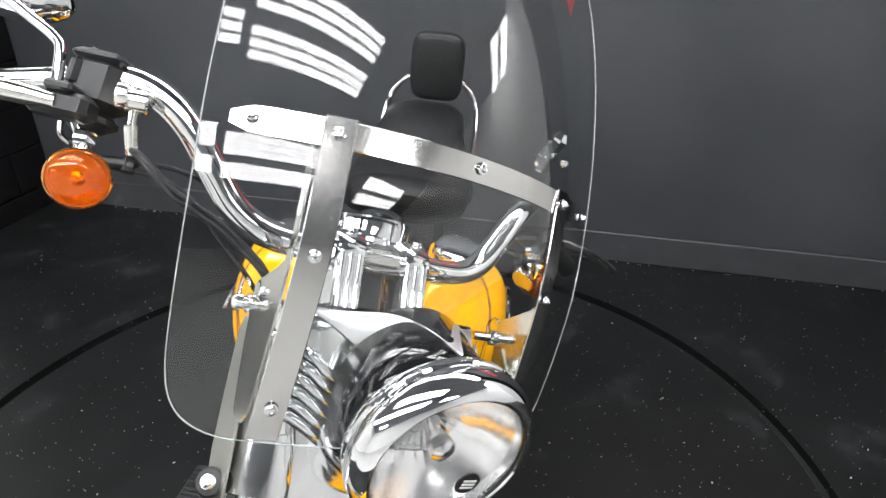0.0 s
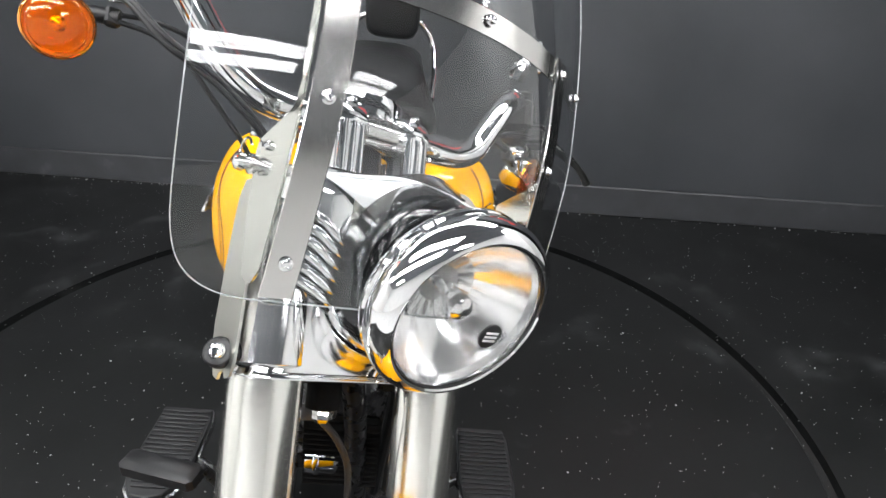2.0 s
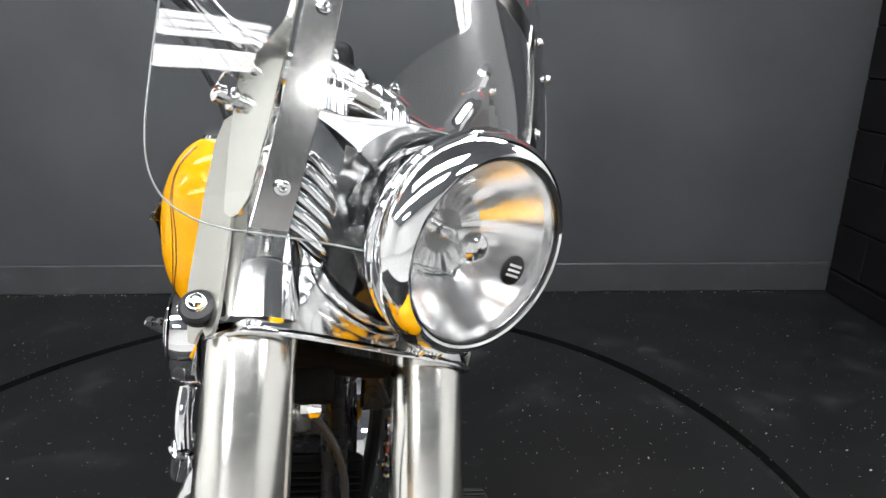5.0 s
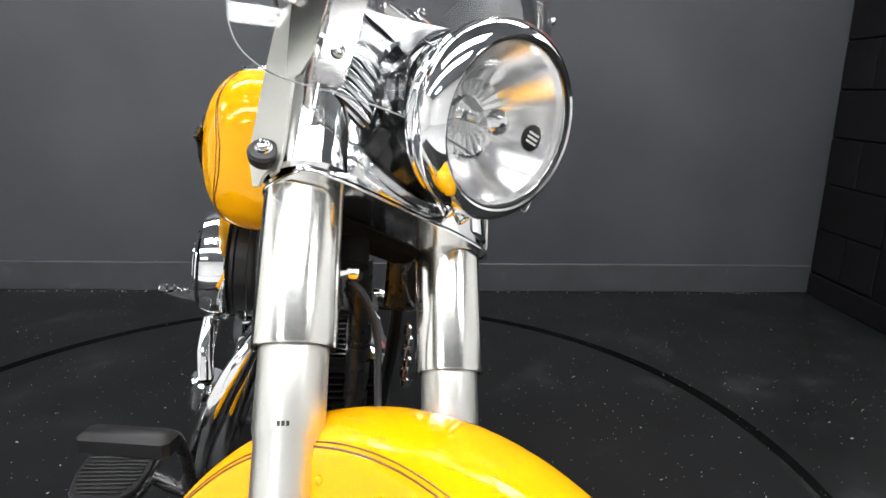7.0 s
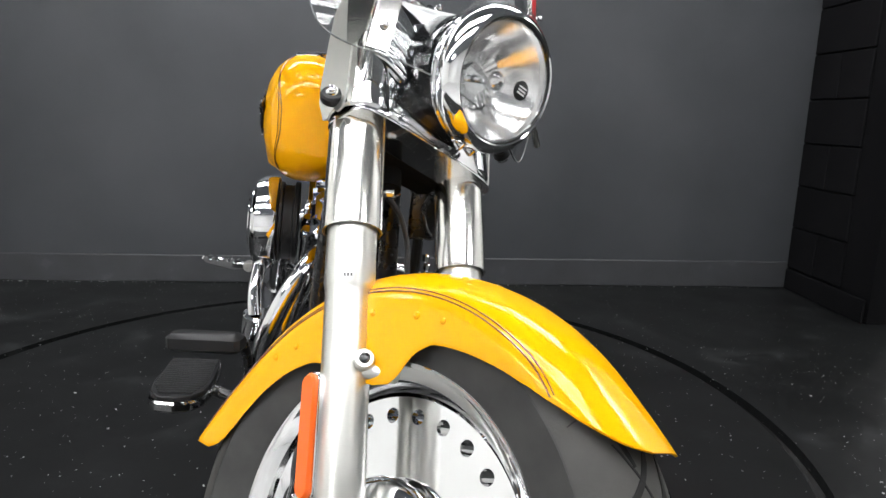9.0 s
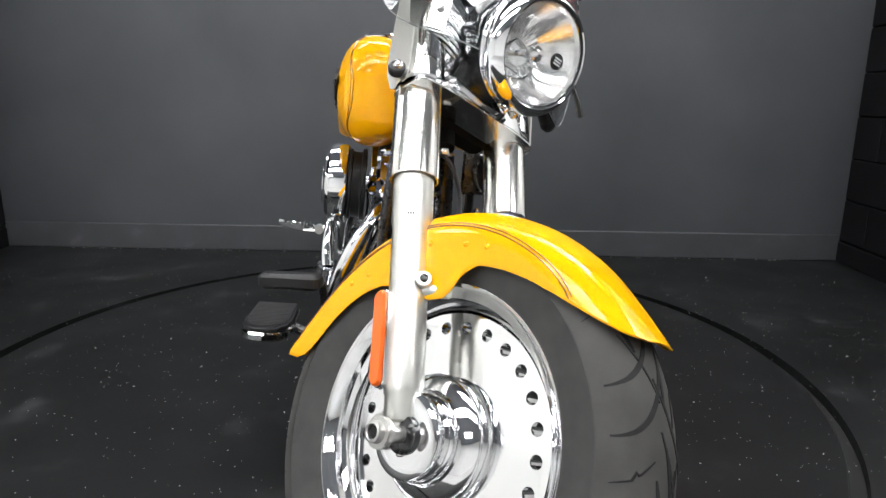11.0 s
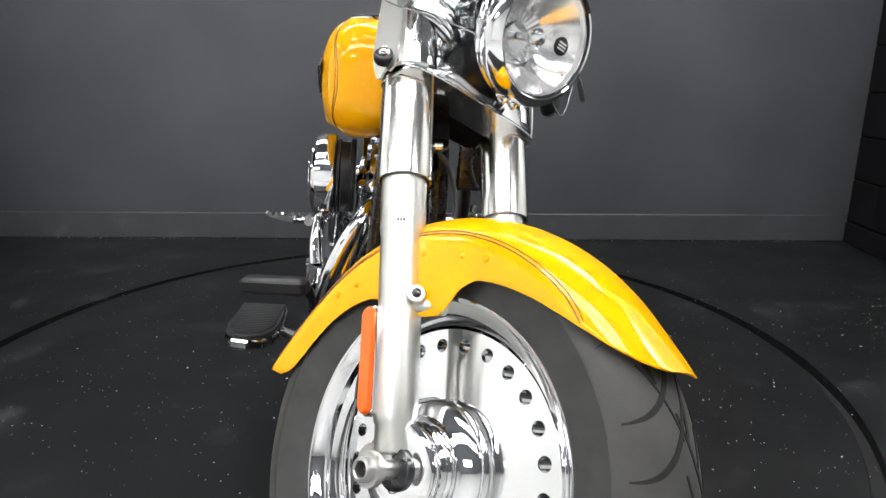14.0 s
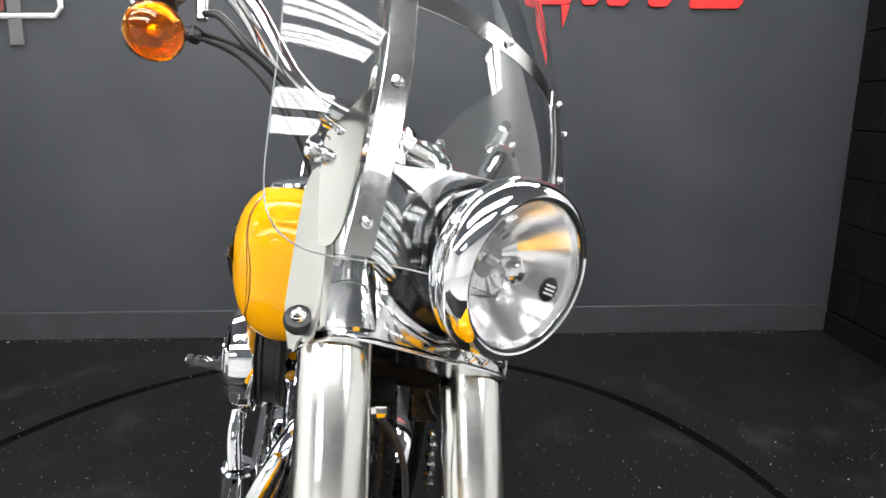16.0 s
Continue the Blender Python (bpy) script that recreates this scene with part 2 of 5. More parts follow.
def block(size, origin=(0, 0, 0), bevel=0.0, ax=(1, 0, 0), ay=(0, 1, 0), az=(0, 0, 1)):
    """A box with softened edges, as an octagonal stack."""
    sx, sy, sz = (s / 2 for s in size)
    b = min(bevel, sx * 0.9, sy * 0.9, sz * 0.9)
    ax, ay, az, o = Vector(ax), Vector(ay), Vector(az), Vector(origin)

    def ring(z, k):
        x, y, c = sx - k, sy - k, max(b, 1e-5)
        return [o + ax * px + ay * py + az * z for px, py in
                ((x, y - c), (x - c, y), (c - x, y), (-x, y - c), (-x, c - y), (c - x, -y), (x - c, -y), (x, c - y))]
    if b <= 0:
        v = [o + ax * x + ay * y + az * z for x in (-sx, sx) for y in (-sy, sy) for z in (-sz, sz)]
        return v, [(0, 1, 3, 2), (4, 6, 7, 5), (0, 4, 5, 1), (2, 3, 7, 6), (0, 2, 6, 4), (1, 5, 7, 3)]
    return rings([ring(-sz, b), ring(-sz + b, 0), ring(sz - b, 0), ring(sz, b)])


def slab(outline, thick, bevel=0.0):
    """A plate from 2D points, extruded along z from -thick/2 to thick/2."""
    c = (sum(p[0] for p in outline) / len(outline), sum(p[1] for p in outline) / len(outline))

    def inset(p):
        dx, dy = c[0] - p[0], c[1] - p[1]
        k = math.hypot(dx, dy) or 1
        return (p[0] + dx / k * bevel, p[1] + dy / k * bevel)
    h = thick / 2
    if bevel:
        lay = [[(*inset(p), -h) for p in outline], [(*p, -h + bevel) for p in outline], [(*p, h - bevel) for p in outline], [(*inset(p), h) for p in outline]]
    else:
        lay = [[(*p, -h) for p in outline], [(*p, h) for p in outline]]
    return rings([[Vector(p) for p in s] for s in lay])


def sheet(grid, thick, normal):
    """A skin with thickness over a grid of points; normal: the offset way for each point, as a function of (i, j)."""
    n, m = len(grid), len(grid[0])
    front = [Vector(p) for row in grid for p in row]
    back = [Vector(grid[i][j]) + Vector(normal(i, j)) * thick for i in range(n) for j in range(m)]
    k = n * m
    faces = []
    for i in range(n - 1):
        for j in range(m - 1):
            a = i * m + j
            faces += [(a, a + 1, a + m + 1, a + m), (k + a, k + a + m, k + a + m + 1, k + a + 1)]
    edge = [j for j in range(m)] + [i * m + m - 1 for i in range(1, n)] + [(n - 1) * m + j for j in range(m - 2, -1, -1)] + [i * m for i in range(n - 2, 0, -1)]
    for a, b in zip(edge, edge[1:] + edge[:1]):
        faces.append((a, a + k, b + k, b))
    return front + back, faces


def put(m, shape):
    return [m @ Vector(v) for v in shape[0]], shape[1]


def along(y):
    """Where a part that was drawn at y sits along the main frame."""
    return 1.21 * y if y > -0.72 else -0.871 + 0.72 * (y + 0.72)


def bike(name, shape, mat, parent, m=None, label="", smooth=35):
    """A part of the motorcycle, from points of one of its frames. Parts of the main frame are spaced out along it."""
    if m is BIKE:
        ys = [p[1] for p in shape[0]]
        lo, hi = min(ys), max(ys)
        step = along((lo + hi) / 2) - (lo + hi) / 2
        shape = [Vector((p[0], along(p[1]) if hi - lo > 0.7 else p[1] + step, p[2])) for p in shape[0]], shape[1]
    v, f = put(m if m is not None else Matrix(), shape)
    return mesh_ob(name, v, f, mat, parent, label, smooth, BASE)


def bolt_shape(p, d, r=0.006, h=0.005, seg=12):
    """A round-headed socket screw."""
    return lathe([(r, 0), (r, h * 0.5), (r * 0.85, h * 0.9), (r * 0.55, h), (r * 0.5, h * 0.55), (0.0001, h * 0.5)], p, d, seg)

# ---------------------------------------------------------------- the room
def structure(name, shape, mat, label, category, smooth=0):
    return tagged(mesh_ob(name, *shape, mat, None, "", smooth), label, category, kind="structure")


def annulus(r0, r1, z0, z1, cx, cy, seg=160):
    return lathe([(r0, z0), (r1, z0), (r1, z1), (r0, z1)], (cx, cy, 0), (0, 0, 1), seg, caps=False, loop=True)


def floor_with_hole(r, cx, cy, x0, x1, y0, y1, seg=160):
    """The floor round the turntable, down to the sides of its pit."""
    inner = [Vector((cx + r * math.cos(2 * math.pi * j / seg), cy + r * math.sin(2 * math.pi * j / seg), 0)) for j in range(seg)]
    outer = []
    for p in inner:
        d = Vector((p.x - cx, p.y - cy))
        kx = ((x1 if d.x > 0 else x0) - cx) / d.x if abs(d.x) > 1e-9 else 1e9
        ky = ((y1 if d.y > 0 else y0) - cy) / d.y if abs(d.y) > 1e-9 else 1e9
        outer.append(Vector((cx + d.x * min(kx, ky), cy + d.y * min(kx, ky), 0)))
    for x in (x0, x1):
        for y in (y0, y1):
            i = min(range(seg), key=lambda j: (outer[j] - Vector((x, y, 0))).length)
            outer[i] = Vector((x, y, 0))
    return rings([[p - Vector((0, 0, 0.03)) for p in inner], inner, outer, [p - Vector((0, 0, 0.06)) for p in outer]], caps=False)


WT = 0.15
structure("floor", floor_with_hole(TABLE_R + 0.036, TABLE_X, TABLE_Y, SXL - WT, SXR + WT, SYF - WT, YB + WT), FLOOR, "black painted studio floor strewn with pale specks", "floor")
structure("turntable", lathe([(TABLE_R - 0.02, -0.05), (TABLE_R, -0.05), (TABLE_R, -0.004), (TABLE_R - 0.004, 0.0), (0.0, 0.0)], (TABLE_X, TABLE_Y, 0), (0, 0, 1), 160, caps=False), FLOOR,
          "round black turntable set flush into the floor", "turntable", 20)
# floor of the gap, coloured near-black for the shade down there
structure("turntable_gap", annulus(TABLE_R - 0.01, TABLE_R + 0.05, -0.05, -0.028, TABLE_X, TABLE_Y), RECESS_SHADE, "dark gap round the edge of the turntable", "floor gap", 20)
structure("shop_floor", joined(block((SXR - SXL, 0.0 - SYF, 0.008), ((SXL + SXR) / 2, SYF / 2, 0.0)), block((-1.8 - SXL, 1.88, 0.008), ((SXL - 1.8) / 2, 0.942, 0.0))), CONCRETE, "pale concrete floor of the shop outside the studio", "floor")
structure("wall_back", block((XR - XL + 2 * WT, WT, ZC), ((XL + XR) / 2, YB + WT / 2, ZC / 2)), WALL, "dark grey painted smooth back wall", "wall")
BOOTH, BOOTH_L = 2.86, 2.85
wall_left = structure("wall_left", block((WT, YB - BOOTH_L, ZC), (XL - WT / 2 - 0.012, (YB + BOOTH_L) / 2, ZC / 2)), BLOCK, "black painted block side wall", "wall")
wall_right = structure("wall_right", block((WT, YB - BOOTH, ZC), (XR + WT / 2 + 0.012, (YB + BOOTH) / 2, ZC / 2)), BLOCK, "black painted block side wall", "wall")
structure("wall_shop_left", block((WT, BOOTH_L - SYF, ZC), (SXL - WT / 2, (BOOTH_L + SYF) / 2, ZC / 2)), WHITE, "white painted shop wall beside the studio", "wall")
structure("wall_shop_right", block((WT, BOOTH - SYF, ZC), (SXR + WT / 2, (BOOTH + SYF) / 2, ZC / 2)), SHADE, "pale painted shop wall beside the studio", "wall")
structure("wall_shop_front", block((SXR - SXL + 2 * WT, WT, ZC), ((SXL + SXR) / 2, SYF - WT / 2, ZC / 2)), SHADE, "pale painted shop wall facing the machine", "wall")
structure("wall_return_left", block((XL - SXL - 0.20, WT, ZC), ((XL + SXL) / 2 - 0.10, BOOTH_L + WT / 2, ZC / 2)), WHITE, "white painted return wall beside the studio", "wall")
structure("wall_return_right", block((SXR - XR - 0.20, WT, ZC), ((XR + SXR) / 2 + 0.10, BOOTH + WT / 2, ZC / 2)), SHADE, "pale painted return wall beside the studio", "wall")
structure("ceiling", block((SXR - SXL + 2 * WT, YB - SYF + 2 * WT, 0.1), ((SXL + SXR) / 2, (YB + SYF) / 2, ZC + 0.05)), CEIL, "grey painted ceiling above the studio", "ceiling")
structure("baseboard", block((XR - XL - 0.002, 0.012, 0.13), ((XL + XR) / 2, YB - 0.006, 0.066), 0.004), BASEB, "scuffed dark grey skirting along the back wall", "baseboard")
for x, s, b in ((XL, 1, BOOTH_L), (XR, -1, BOOTH)):
    structure("baseboard", block((0.012, YB - b - 0.02, 0.1), (x + s * 0.006, (YB + b) / 2 - 0.008, 0.051), 0.004), BLOCK, "black skirting along the block wall", "baseboard")


def high_bay(x, y):
    """Six-lamp ceiling fixture: two banks of three lit reflector strips on a white pan."""
    base = new("ceiling_light")
    base.location = (x, y, ZC)
    mesh_ob("housing", *block((1.24, 0.56, 0.06), (0, 0, -0.032), 0.01), PAN, base)
    for k in (-0.2325, -0.156, -0.0795, 0.0795, 0.156, 0.2325):
        mesh_ob("lamp_strip", *block((1.18, 0.050, 0.02), (0, k, -0.074), 0.003), TUBE, base)
    return tagged(base, "grey six-lamp ceiling fixture with lit strips", "ceiling light", "ceiling fixtures")


first = high_bay(*LIGHTS[0])
for x, y in LIGHTS[1:]:
    copy_thing(first, pose(x, y, ZC))

# wall sign: slanted red letter-like blocks, drawn as plain shapes
sign = new("wall_sign")
sign.location = (1.0, YB, 1.56)
UPRIGHT = Matrix(((1, 0, 0, 0), (0, 0, -1, -0.006), (0, 1, 0, 0), (0, 0, 0, 1)))
for x0, x1, z0 in ((-0.30, -0.13, -0.152), (-0.095, -0.022, -0.154), (0.009, 0.101, -0.157), (0.177, 0.272, -0.160), (0.346, 0.565, -0.167)):
    mesh_ob("letter_block", *put(UPRIGHT, slab([(x0, z0 + 0.012), (x0 + 0.012, z0), (x1 - 0.02, z0), (x1, z0 + 0.02), (x1 + 0.05, z0 + 0.28), (x0 + 0.05, z0 + 0.28)], 0.01, 0.002)), RED, sign, "", 0)
mesh_ob("letter_tail", *put(UPRIGHT, slab([(-0.175, -0.153), (-0.140, -0.153), (-0.168, -0.242)], 0.01, 0.001)), RED, sign, "", 0)
box_line = [(-2.51, -0.167), (-2.52, 0.093), (-2.50, 0.123), (-2.18, 0.123), (-2.155, 0.093), (-2.165, -0.167), (-2.19, -0.198), (-2.48, -0.198), (-2.51, -0.167)]
mesh_ob("badge_outline", *put(UPRIGHT, tube([(x, z, 0) for x, z in box_line], 0.011, 8)), HOUSING, sign, "white rounded outline of a badge", 0)
mesh_ob("badge_bar", *put(UPRIGHT, slab([(-2.378, -0.310), (-2.325, -0.310), (-2.312, 0.0), (-2.364, 0.0)], 0.012, 0.002)), GREYBAR, sign, "grey upright bar", 0)
mesh_ob("badge_fill", *put(UPRIGHT, slab([(-2.49, -0.180), (-2.385, -0.180), (-2.375, 0.10), (-2.49, 0.10)], 0.004)), DULLRED, sign, "dull red field of the badge", 0)
tagged(sign, "red letter blocks and a white outlined badge on the back wall", "wall sign")

# ---------------------------------------------------------------- the motorcycle
motorcycle = new("motorcycle")
motorcycle.location = BASE
tagged(motorcycle, "yellow and chrome cruiser motorcycle with clear windshield", "motorcycle")


def ring_of_holes(r_in, r_out, half, r_h, hole, count, turn):
    """A flat disc pierced by a ring of round holes: two faces and the walls of the holes."""
    h = math.pi / count
    corners = [math.atan2(sy * h * r_h, dx) for dx, sy in ((r_out - r_h, 1), (r_in - r_h, 1), (r_in - r_h, -1), (r_out - r_h, -1))]
    corners = [c % (2 * math.pi) for c in corners]
    turns = []
    for c0, c1 in zip(corners, corners[1:] + [corners[0] + 2 * math.pi]):
        c1 = c1 if c1 > c0 else c1 + 2 * math.pi
        turns += [c0 + (c1 - c0) * k / 6 for k in range(6)]
    verts, faces = [], []
    for k in range(count):
        c = turn + 2 * h * k
        lay = []
        for side in (-1, 1):
            for rim_ in (0, 1):
                lst = []
                for q in turns:
                    dx, dy = math.cos(q), math.sin(q)
                    if rim_:
                        kx = ((r_out - r_h) / dx if dx > 0 else (r_in - r_h) / dx) if abs(dx) > 1e-9 else 1e9
                        ky = h * r_h / abs(dy) if abs(dy) > 1e-9 else 1e9
                        m = min(kx, ky)
                    else:
                        m = hole
                    r, ang = r_h + dx * m, c + dy * m / r_h
                    lst.append(Vector((side * half, r * math.cos(ang), r * math.sin(ang))))
                lay.append(lst)
        v, f = rings([lay[1], lay[0], lay[2], lay[3]], caps=False)
        f = [tuple(i + len(verts) for i in q) for q in f]
        verts += v
        faces += f
    return verts, faces


# front wheel
def dished(shape, slope):
    """Draws the middle of a disc out on both faces, so that each face is a shallow cone."""
    v, f = shape
    out = []
    for p in v:
        r = math.hypot(p[1], p[2])
        out.append(Vector((p[0] + math.copysign(slope * max(0.0, 0.176 - r), p[0]), p[1], p[2])))
    return out, f


wheel = bike("front_wheel", dished(ring_of_holes(0.05, 0.182, 0.0145, 0.160, 0.0093, 25, radians(89.4)), -0.025), DISC, motorcycle, WHEEL, "chrome disc wheel pierced by a ring of round holes", 20)
rim_half = [(r * 0.972, a) for r, a in ((0.184, -0.008), (0.190, -0.012), (0.194, -0.024), (0.203, -0.033), (0.2045, -0.043), (0.213, -0.047), (0.219, -0.051), (0.2245, -0.055), (0.2275, -0.0555), (0.229, -0.053), (0.227, -0.049), (0.214, -0.044))]
bike("rim", lathe(rim_half + [(r, -a) for r, a in reversed(rim_half)], axis=(1, 0, 0), seg=128, loop=True), CHROME, wheel, WHEEL)
tyre = bike("tyre", lathe([(0.210, -0.046), (0.2215, -0.057), (0.2255, -0.0585), (0.234, -0.0615), (0.252, -0.0695), (0.268, -0.0725), (0.272, -0.074), (0.275, -0.0728), (0.290, -0.0705), (0.304, -0.062), (0.3135, -0.048), (0.320, -0.031), (0.3235, -0.015), (0.3245, 0),
                           (0.3235, 0.015), (0.320, 0.031), (0.3135, 0.048), (0.304, 0.062), (0.290, 0.0705), (0.275, 0.0728), (0.272, 0.074), (0.268, 0.0725), (0.252, 0.0695), (0.234, 0.0615), (0.2255, 0.0585), (0.2215, 0.057), (0.210, 0.046)],
                          axis=(1, 0, 0), seg=144, caps=False), RUBBER, wheel, WHEEL, "worn black front tyre with curved tread grooves")


CROWN = [(0.0, 0.3247), (0.015, 0.3237), (0.031, 0.3202), (0.048, 0.3137), (0.0622, 0.304), (0.0707, 0.290), (0.0744, 0.274)]


def crown_at(run):
    """Offset and radius of the tread at a run measured over the crown from its middle."""
    left = abs(run)
    for (a0, r0), (a1, r1) in zip(CROWN, CROWN[1:]):
        step = math.hypot(a1 - a0, r1 - r0)
        if left <= step:
            return math.copysign(a0 + (a1 - a0) * left / step, run), r0 + (r1 - r0) * left / step
        left -= step
    return math.copysign(CROWN[-1][0], run), CROWN[-1][1]


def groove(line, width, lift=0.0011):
    """A thin strip laid along (run over the crown, angle) pairs on the tread, coloured as a groove's shade."""
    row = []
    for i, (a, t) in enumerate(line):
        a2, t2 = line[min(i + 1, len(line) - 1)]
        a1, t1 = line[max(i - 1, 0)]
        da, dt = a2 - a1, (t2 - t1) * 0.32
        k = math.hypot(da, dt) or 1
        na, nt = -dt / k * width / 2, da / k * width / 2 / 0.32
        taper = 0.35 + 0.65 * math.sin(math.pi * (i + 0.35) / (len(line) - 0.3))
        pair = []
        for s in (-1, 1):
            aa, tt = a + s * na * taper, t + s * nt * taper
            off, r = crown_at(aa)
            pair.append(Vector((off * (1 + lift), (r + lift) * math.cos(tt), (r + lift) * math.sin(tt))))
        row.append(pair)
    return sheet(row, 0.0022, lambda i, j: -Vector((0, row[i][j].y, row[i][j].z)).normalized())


bike("tread", lathe([(r, -a) for a, r in reversed(CROWN)] + [(r, a) for a, r in CROWN[1:]], axis=(1, 0, 0), seg=144, caps=False), TREAD, tyre, WHEEL, "worn tread, paler than the sidewalls")
# tread grooves are not cut in: dark strips paint their shade on the crown
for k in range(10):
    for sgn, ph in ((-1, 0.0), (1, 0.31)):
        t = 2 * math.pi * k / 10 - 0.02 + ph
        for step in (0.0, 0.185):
            bike("tread_groove_shade", groove([(sgn * (0.084 - 0.100 * q / 27), t + step + 0.34 * (q / 27) ** 2.4) for q in range(28)], 0.0064), RECESS_SHADE, tyre, WHEEL)
        bike("tread_groove_shade", groove([(sgn * (0.084 - 0.024 * q / 5), t + 0.462 + 0.02 * q / 5) for q in range(6)] + [(sgn * 0.055, t + 0.51), (sgn * 0.052, t + 0.50)] + [(sgn * (0.049 - 0.019 * q / 4), t + 0.505 + 0.045 * q / 4) for q in range(5)], 0.0026), RECESS_SHADE, tyre, WHEEL)
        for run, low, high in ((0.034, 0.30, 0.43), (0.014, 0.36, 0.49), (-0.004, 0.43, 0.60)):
            bike("tread_groove_shade", groove([(sgn * (run + 0.012 * q / 7), t + low + (high - low) * q / 7) for q in range(8)], 0.0052), RECESS_SHADE, tyre, WHEEL)
        bike("tread_groove_shade", groove([(sgn * (0.012 + 0.040 * (q / 9) ** 1.3), t + 0.12 + 0.25 * q / 9) for q in range(10)], 0.0022), RECESS_SHADE, tyre, WHEEL)
hub_half = [(0.033, 0.094), (0.052, 0.0935), (0.058, 0.091), (0.060, 0.086), (0.060, 0.068), (0.0625, 0.066), (0.0640, 0.062), (0.0640, 0.055), (0.0655, 0.053), (0.080, 0.0485), (0.0875, 0.043), (0.0905, 0.036), (0.0895, 0.029), (0.084, 0.024), (0.080, 0.015)]
bike("hub", lathe([(0.012, -0.092)] + [(r, -a) for r, a in hub_half] + [(r, a) for r, a in reversed(hub_half)] + [(0.012, 0.092)], axis=(1, 0, 0), seg=72), CHROME, wheel, WHEEL)
bike("hub_spacer", lathe([(0.010, -0.101), (0.022, -0.101), (0.0255, -0.099), (0.0265, -0.0925), (0.010, -0.0925)], axis=(1, 0, 0), seg=32, caps=False, loop=True), BLACK, wheel, WHEEL)
bike("axle", lathe([(0.0095, -0.146), (0.0095, -0.152), (0.0108, -0.1535), (0.0138, -0.1525), (0.0146, -0.150), (0.0146, -0.143), (0.0205, -0.1425), (0.0215, -0.137), (0.0205, -0.132), (0.0115, -0.131), (0.0115, 0.15), (0.001, 0.151)], axis=(1, 0, 0), seg=32), CAST, wheel, WHEEL, "hollow grey steel axle end")
# flat near-black disc paints the shade inside the hollow axle
bike("axle_hole", lathe([(0.0005, -0.1462), (0.0095, -0.1462)], axis=(1, 0, 0), seg=24, caps=False), RECESS_SHADE, wheel, WHEEL)

# fork legs
LEG_A, LEG_F = 0.106, 0.024
for sgn in (-1, 1):
    c = (sgn * LEG_A, LEG_F, 0)
    leg = bike("fork_slider", lathe([(0.019, 0.010), (0.0245, 0.013), (0.0262, 0.020), (0.0262, 0.046), (0.0280, 0.049), (0.0285, 0.056), (0.0285, 0.10), (0.0285, 0.17), (0.0295, 0.235), (0.0295, 0.292), (0.0305, 0.300), (0.0318, 0.306), (0.0318, 0.40)], c, seg=48), SATIN, motorcycle, LEGS, "satin alloy lower fork leg")
    bike("axle_clamp", joined(block((0.036, 0.056, 0.046), (sgn * (LEG_A + 0.002), 0.010, 0.0), 0.009), block((0.038, 0.050, 0.003), (sgn * (LEG_A + 0.002), 0.015, -0.006), 0.001), lathe([(0.0225, -0.015), (0.0245, -0.012), (0.0245, 0.012), (0.0225, 0.015)], (sgn * (LEG_A + 0.006), -0.002, 0.0), (1, 0, 0), 32)), CAST, leg, LEGS, "grey cast axle clamp")
    bike("pinch_bolt", joined(bolt_shape((sgn * (LEG_A + 0.006), 0.030, -0.024), (0, 0, -1), 0.006, 0.010), lathe([(0.004, 0), (0.004, 0.03)], (sgn * (LEG_A + 0.006), 0.030, -0.024), (0, 0, 1), 10)), STEEL, leg, LEGS)
    bike("fork_cover", lathe([(0.0352, 0.377), (0.0382, 0.377), (0.0386, 0.379), (0.0386, 0.54), (0.0352, 0.54)], c, seg=64, caps=False, loop=True), POLISHED, leg, LEGS, "polished steel upper fork cover")
    # fender mount boss with its bolt
    bike("fender_mount", joined(lathe([(0.0125, -0.012), (0.0125, 0.012), (0.0105, 0.014)], (sgn * 0.104, 0.052, 0.207), (sgn * 0.55, 0.82, 0.1), 24), tube([(sgn * 0.104, 0.030, 0.205), (sgn * 0.104, 0.050, 0.206)], [0.016, 0.013], 16)), SATIN, leg, LEGS)
    bike("fender_lug", tube([(sgn * 0.097, 0.046, 0.200), (sgn * 0.090, 0.060, 0.196), (sgn * 0.082, 0.085, 0.190)], [0.0130, 0.0120, 0.010], 18), SATIN, leg, LEGS)
    for k in range(3):
        q = radians(90 + sgn * 7 * (k - 1) - sgn * 44)
        w = Vector((math.cos(q), math.sin(q), 0))
        bike("stamp_mark", block((0.0026, 0.0006, 0.0042), Vector(c) + w * 0.0320 + Vector((0, 0, 0.3095)), 0, (-w.y, w.x, 0), w, (0, 0, 1)), PLASTIC, leg, LEGS)
    bike("mount_bolt", bolt_shape((sgn * 0.1115, 0.0635, 0.2085), (sgn * 0.55, 0.82, 0.1), 0.0065, 0.005, 14), BLACK, leg, LEGS)
    outline = []
    for j in range(24):
        q = 2 * math.pi * j / 24
        outline.append((0.0105 * math.cos(q), (0.058 if math.sin(q) > 0 else -0.058) + 0.0105 * math.sin(q)))
    lens_m = LEGS @ frame_of((sgn * (LEG_A + 0.029), 0.006, 0.126), (0, 1, 0), (0, 0, 1), (sgn, 0, 0)) if sgn > 0 else LEGS @ frame_of((-(LEG_A + 0.029), 0.006, 0.126), (0, -1, 0), (0, 0, 1), (-1, 0, 0))
    holder = bike("reflector_holder", slab([(x * 1.25, y * 1.035) for x, y in outline], 0.010, 0.002), CHROME, leg, lens_m)
    bike("reflector", put(pose(0, 0, 0.007), slab(outline, 0.009, 0.003)), ORANGE, holder, lens_m, "long orange reflector")

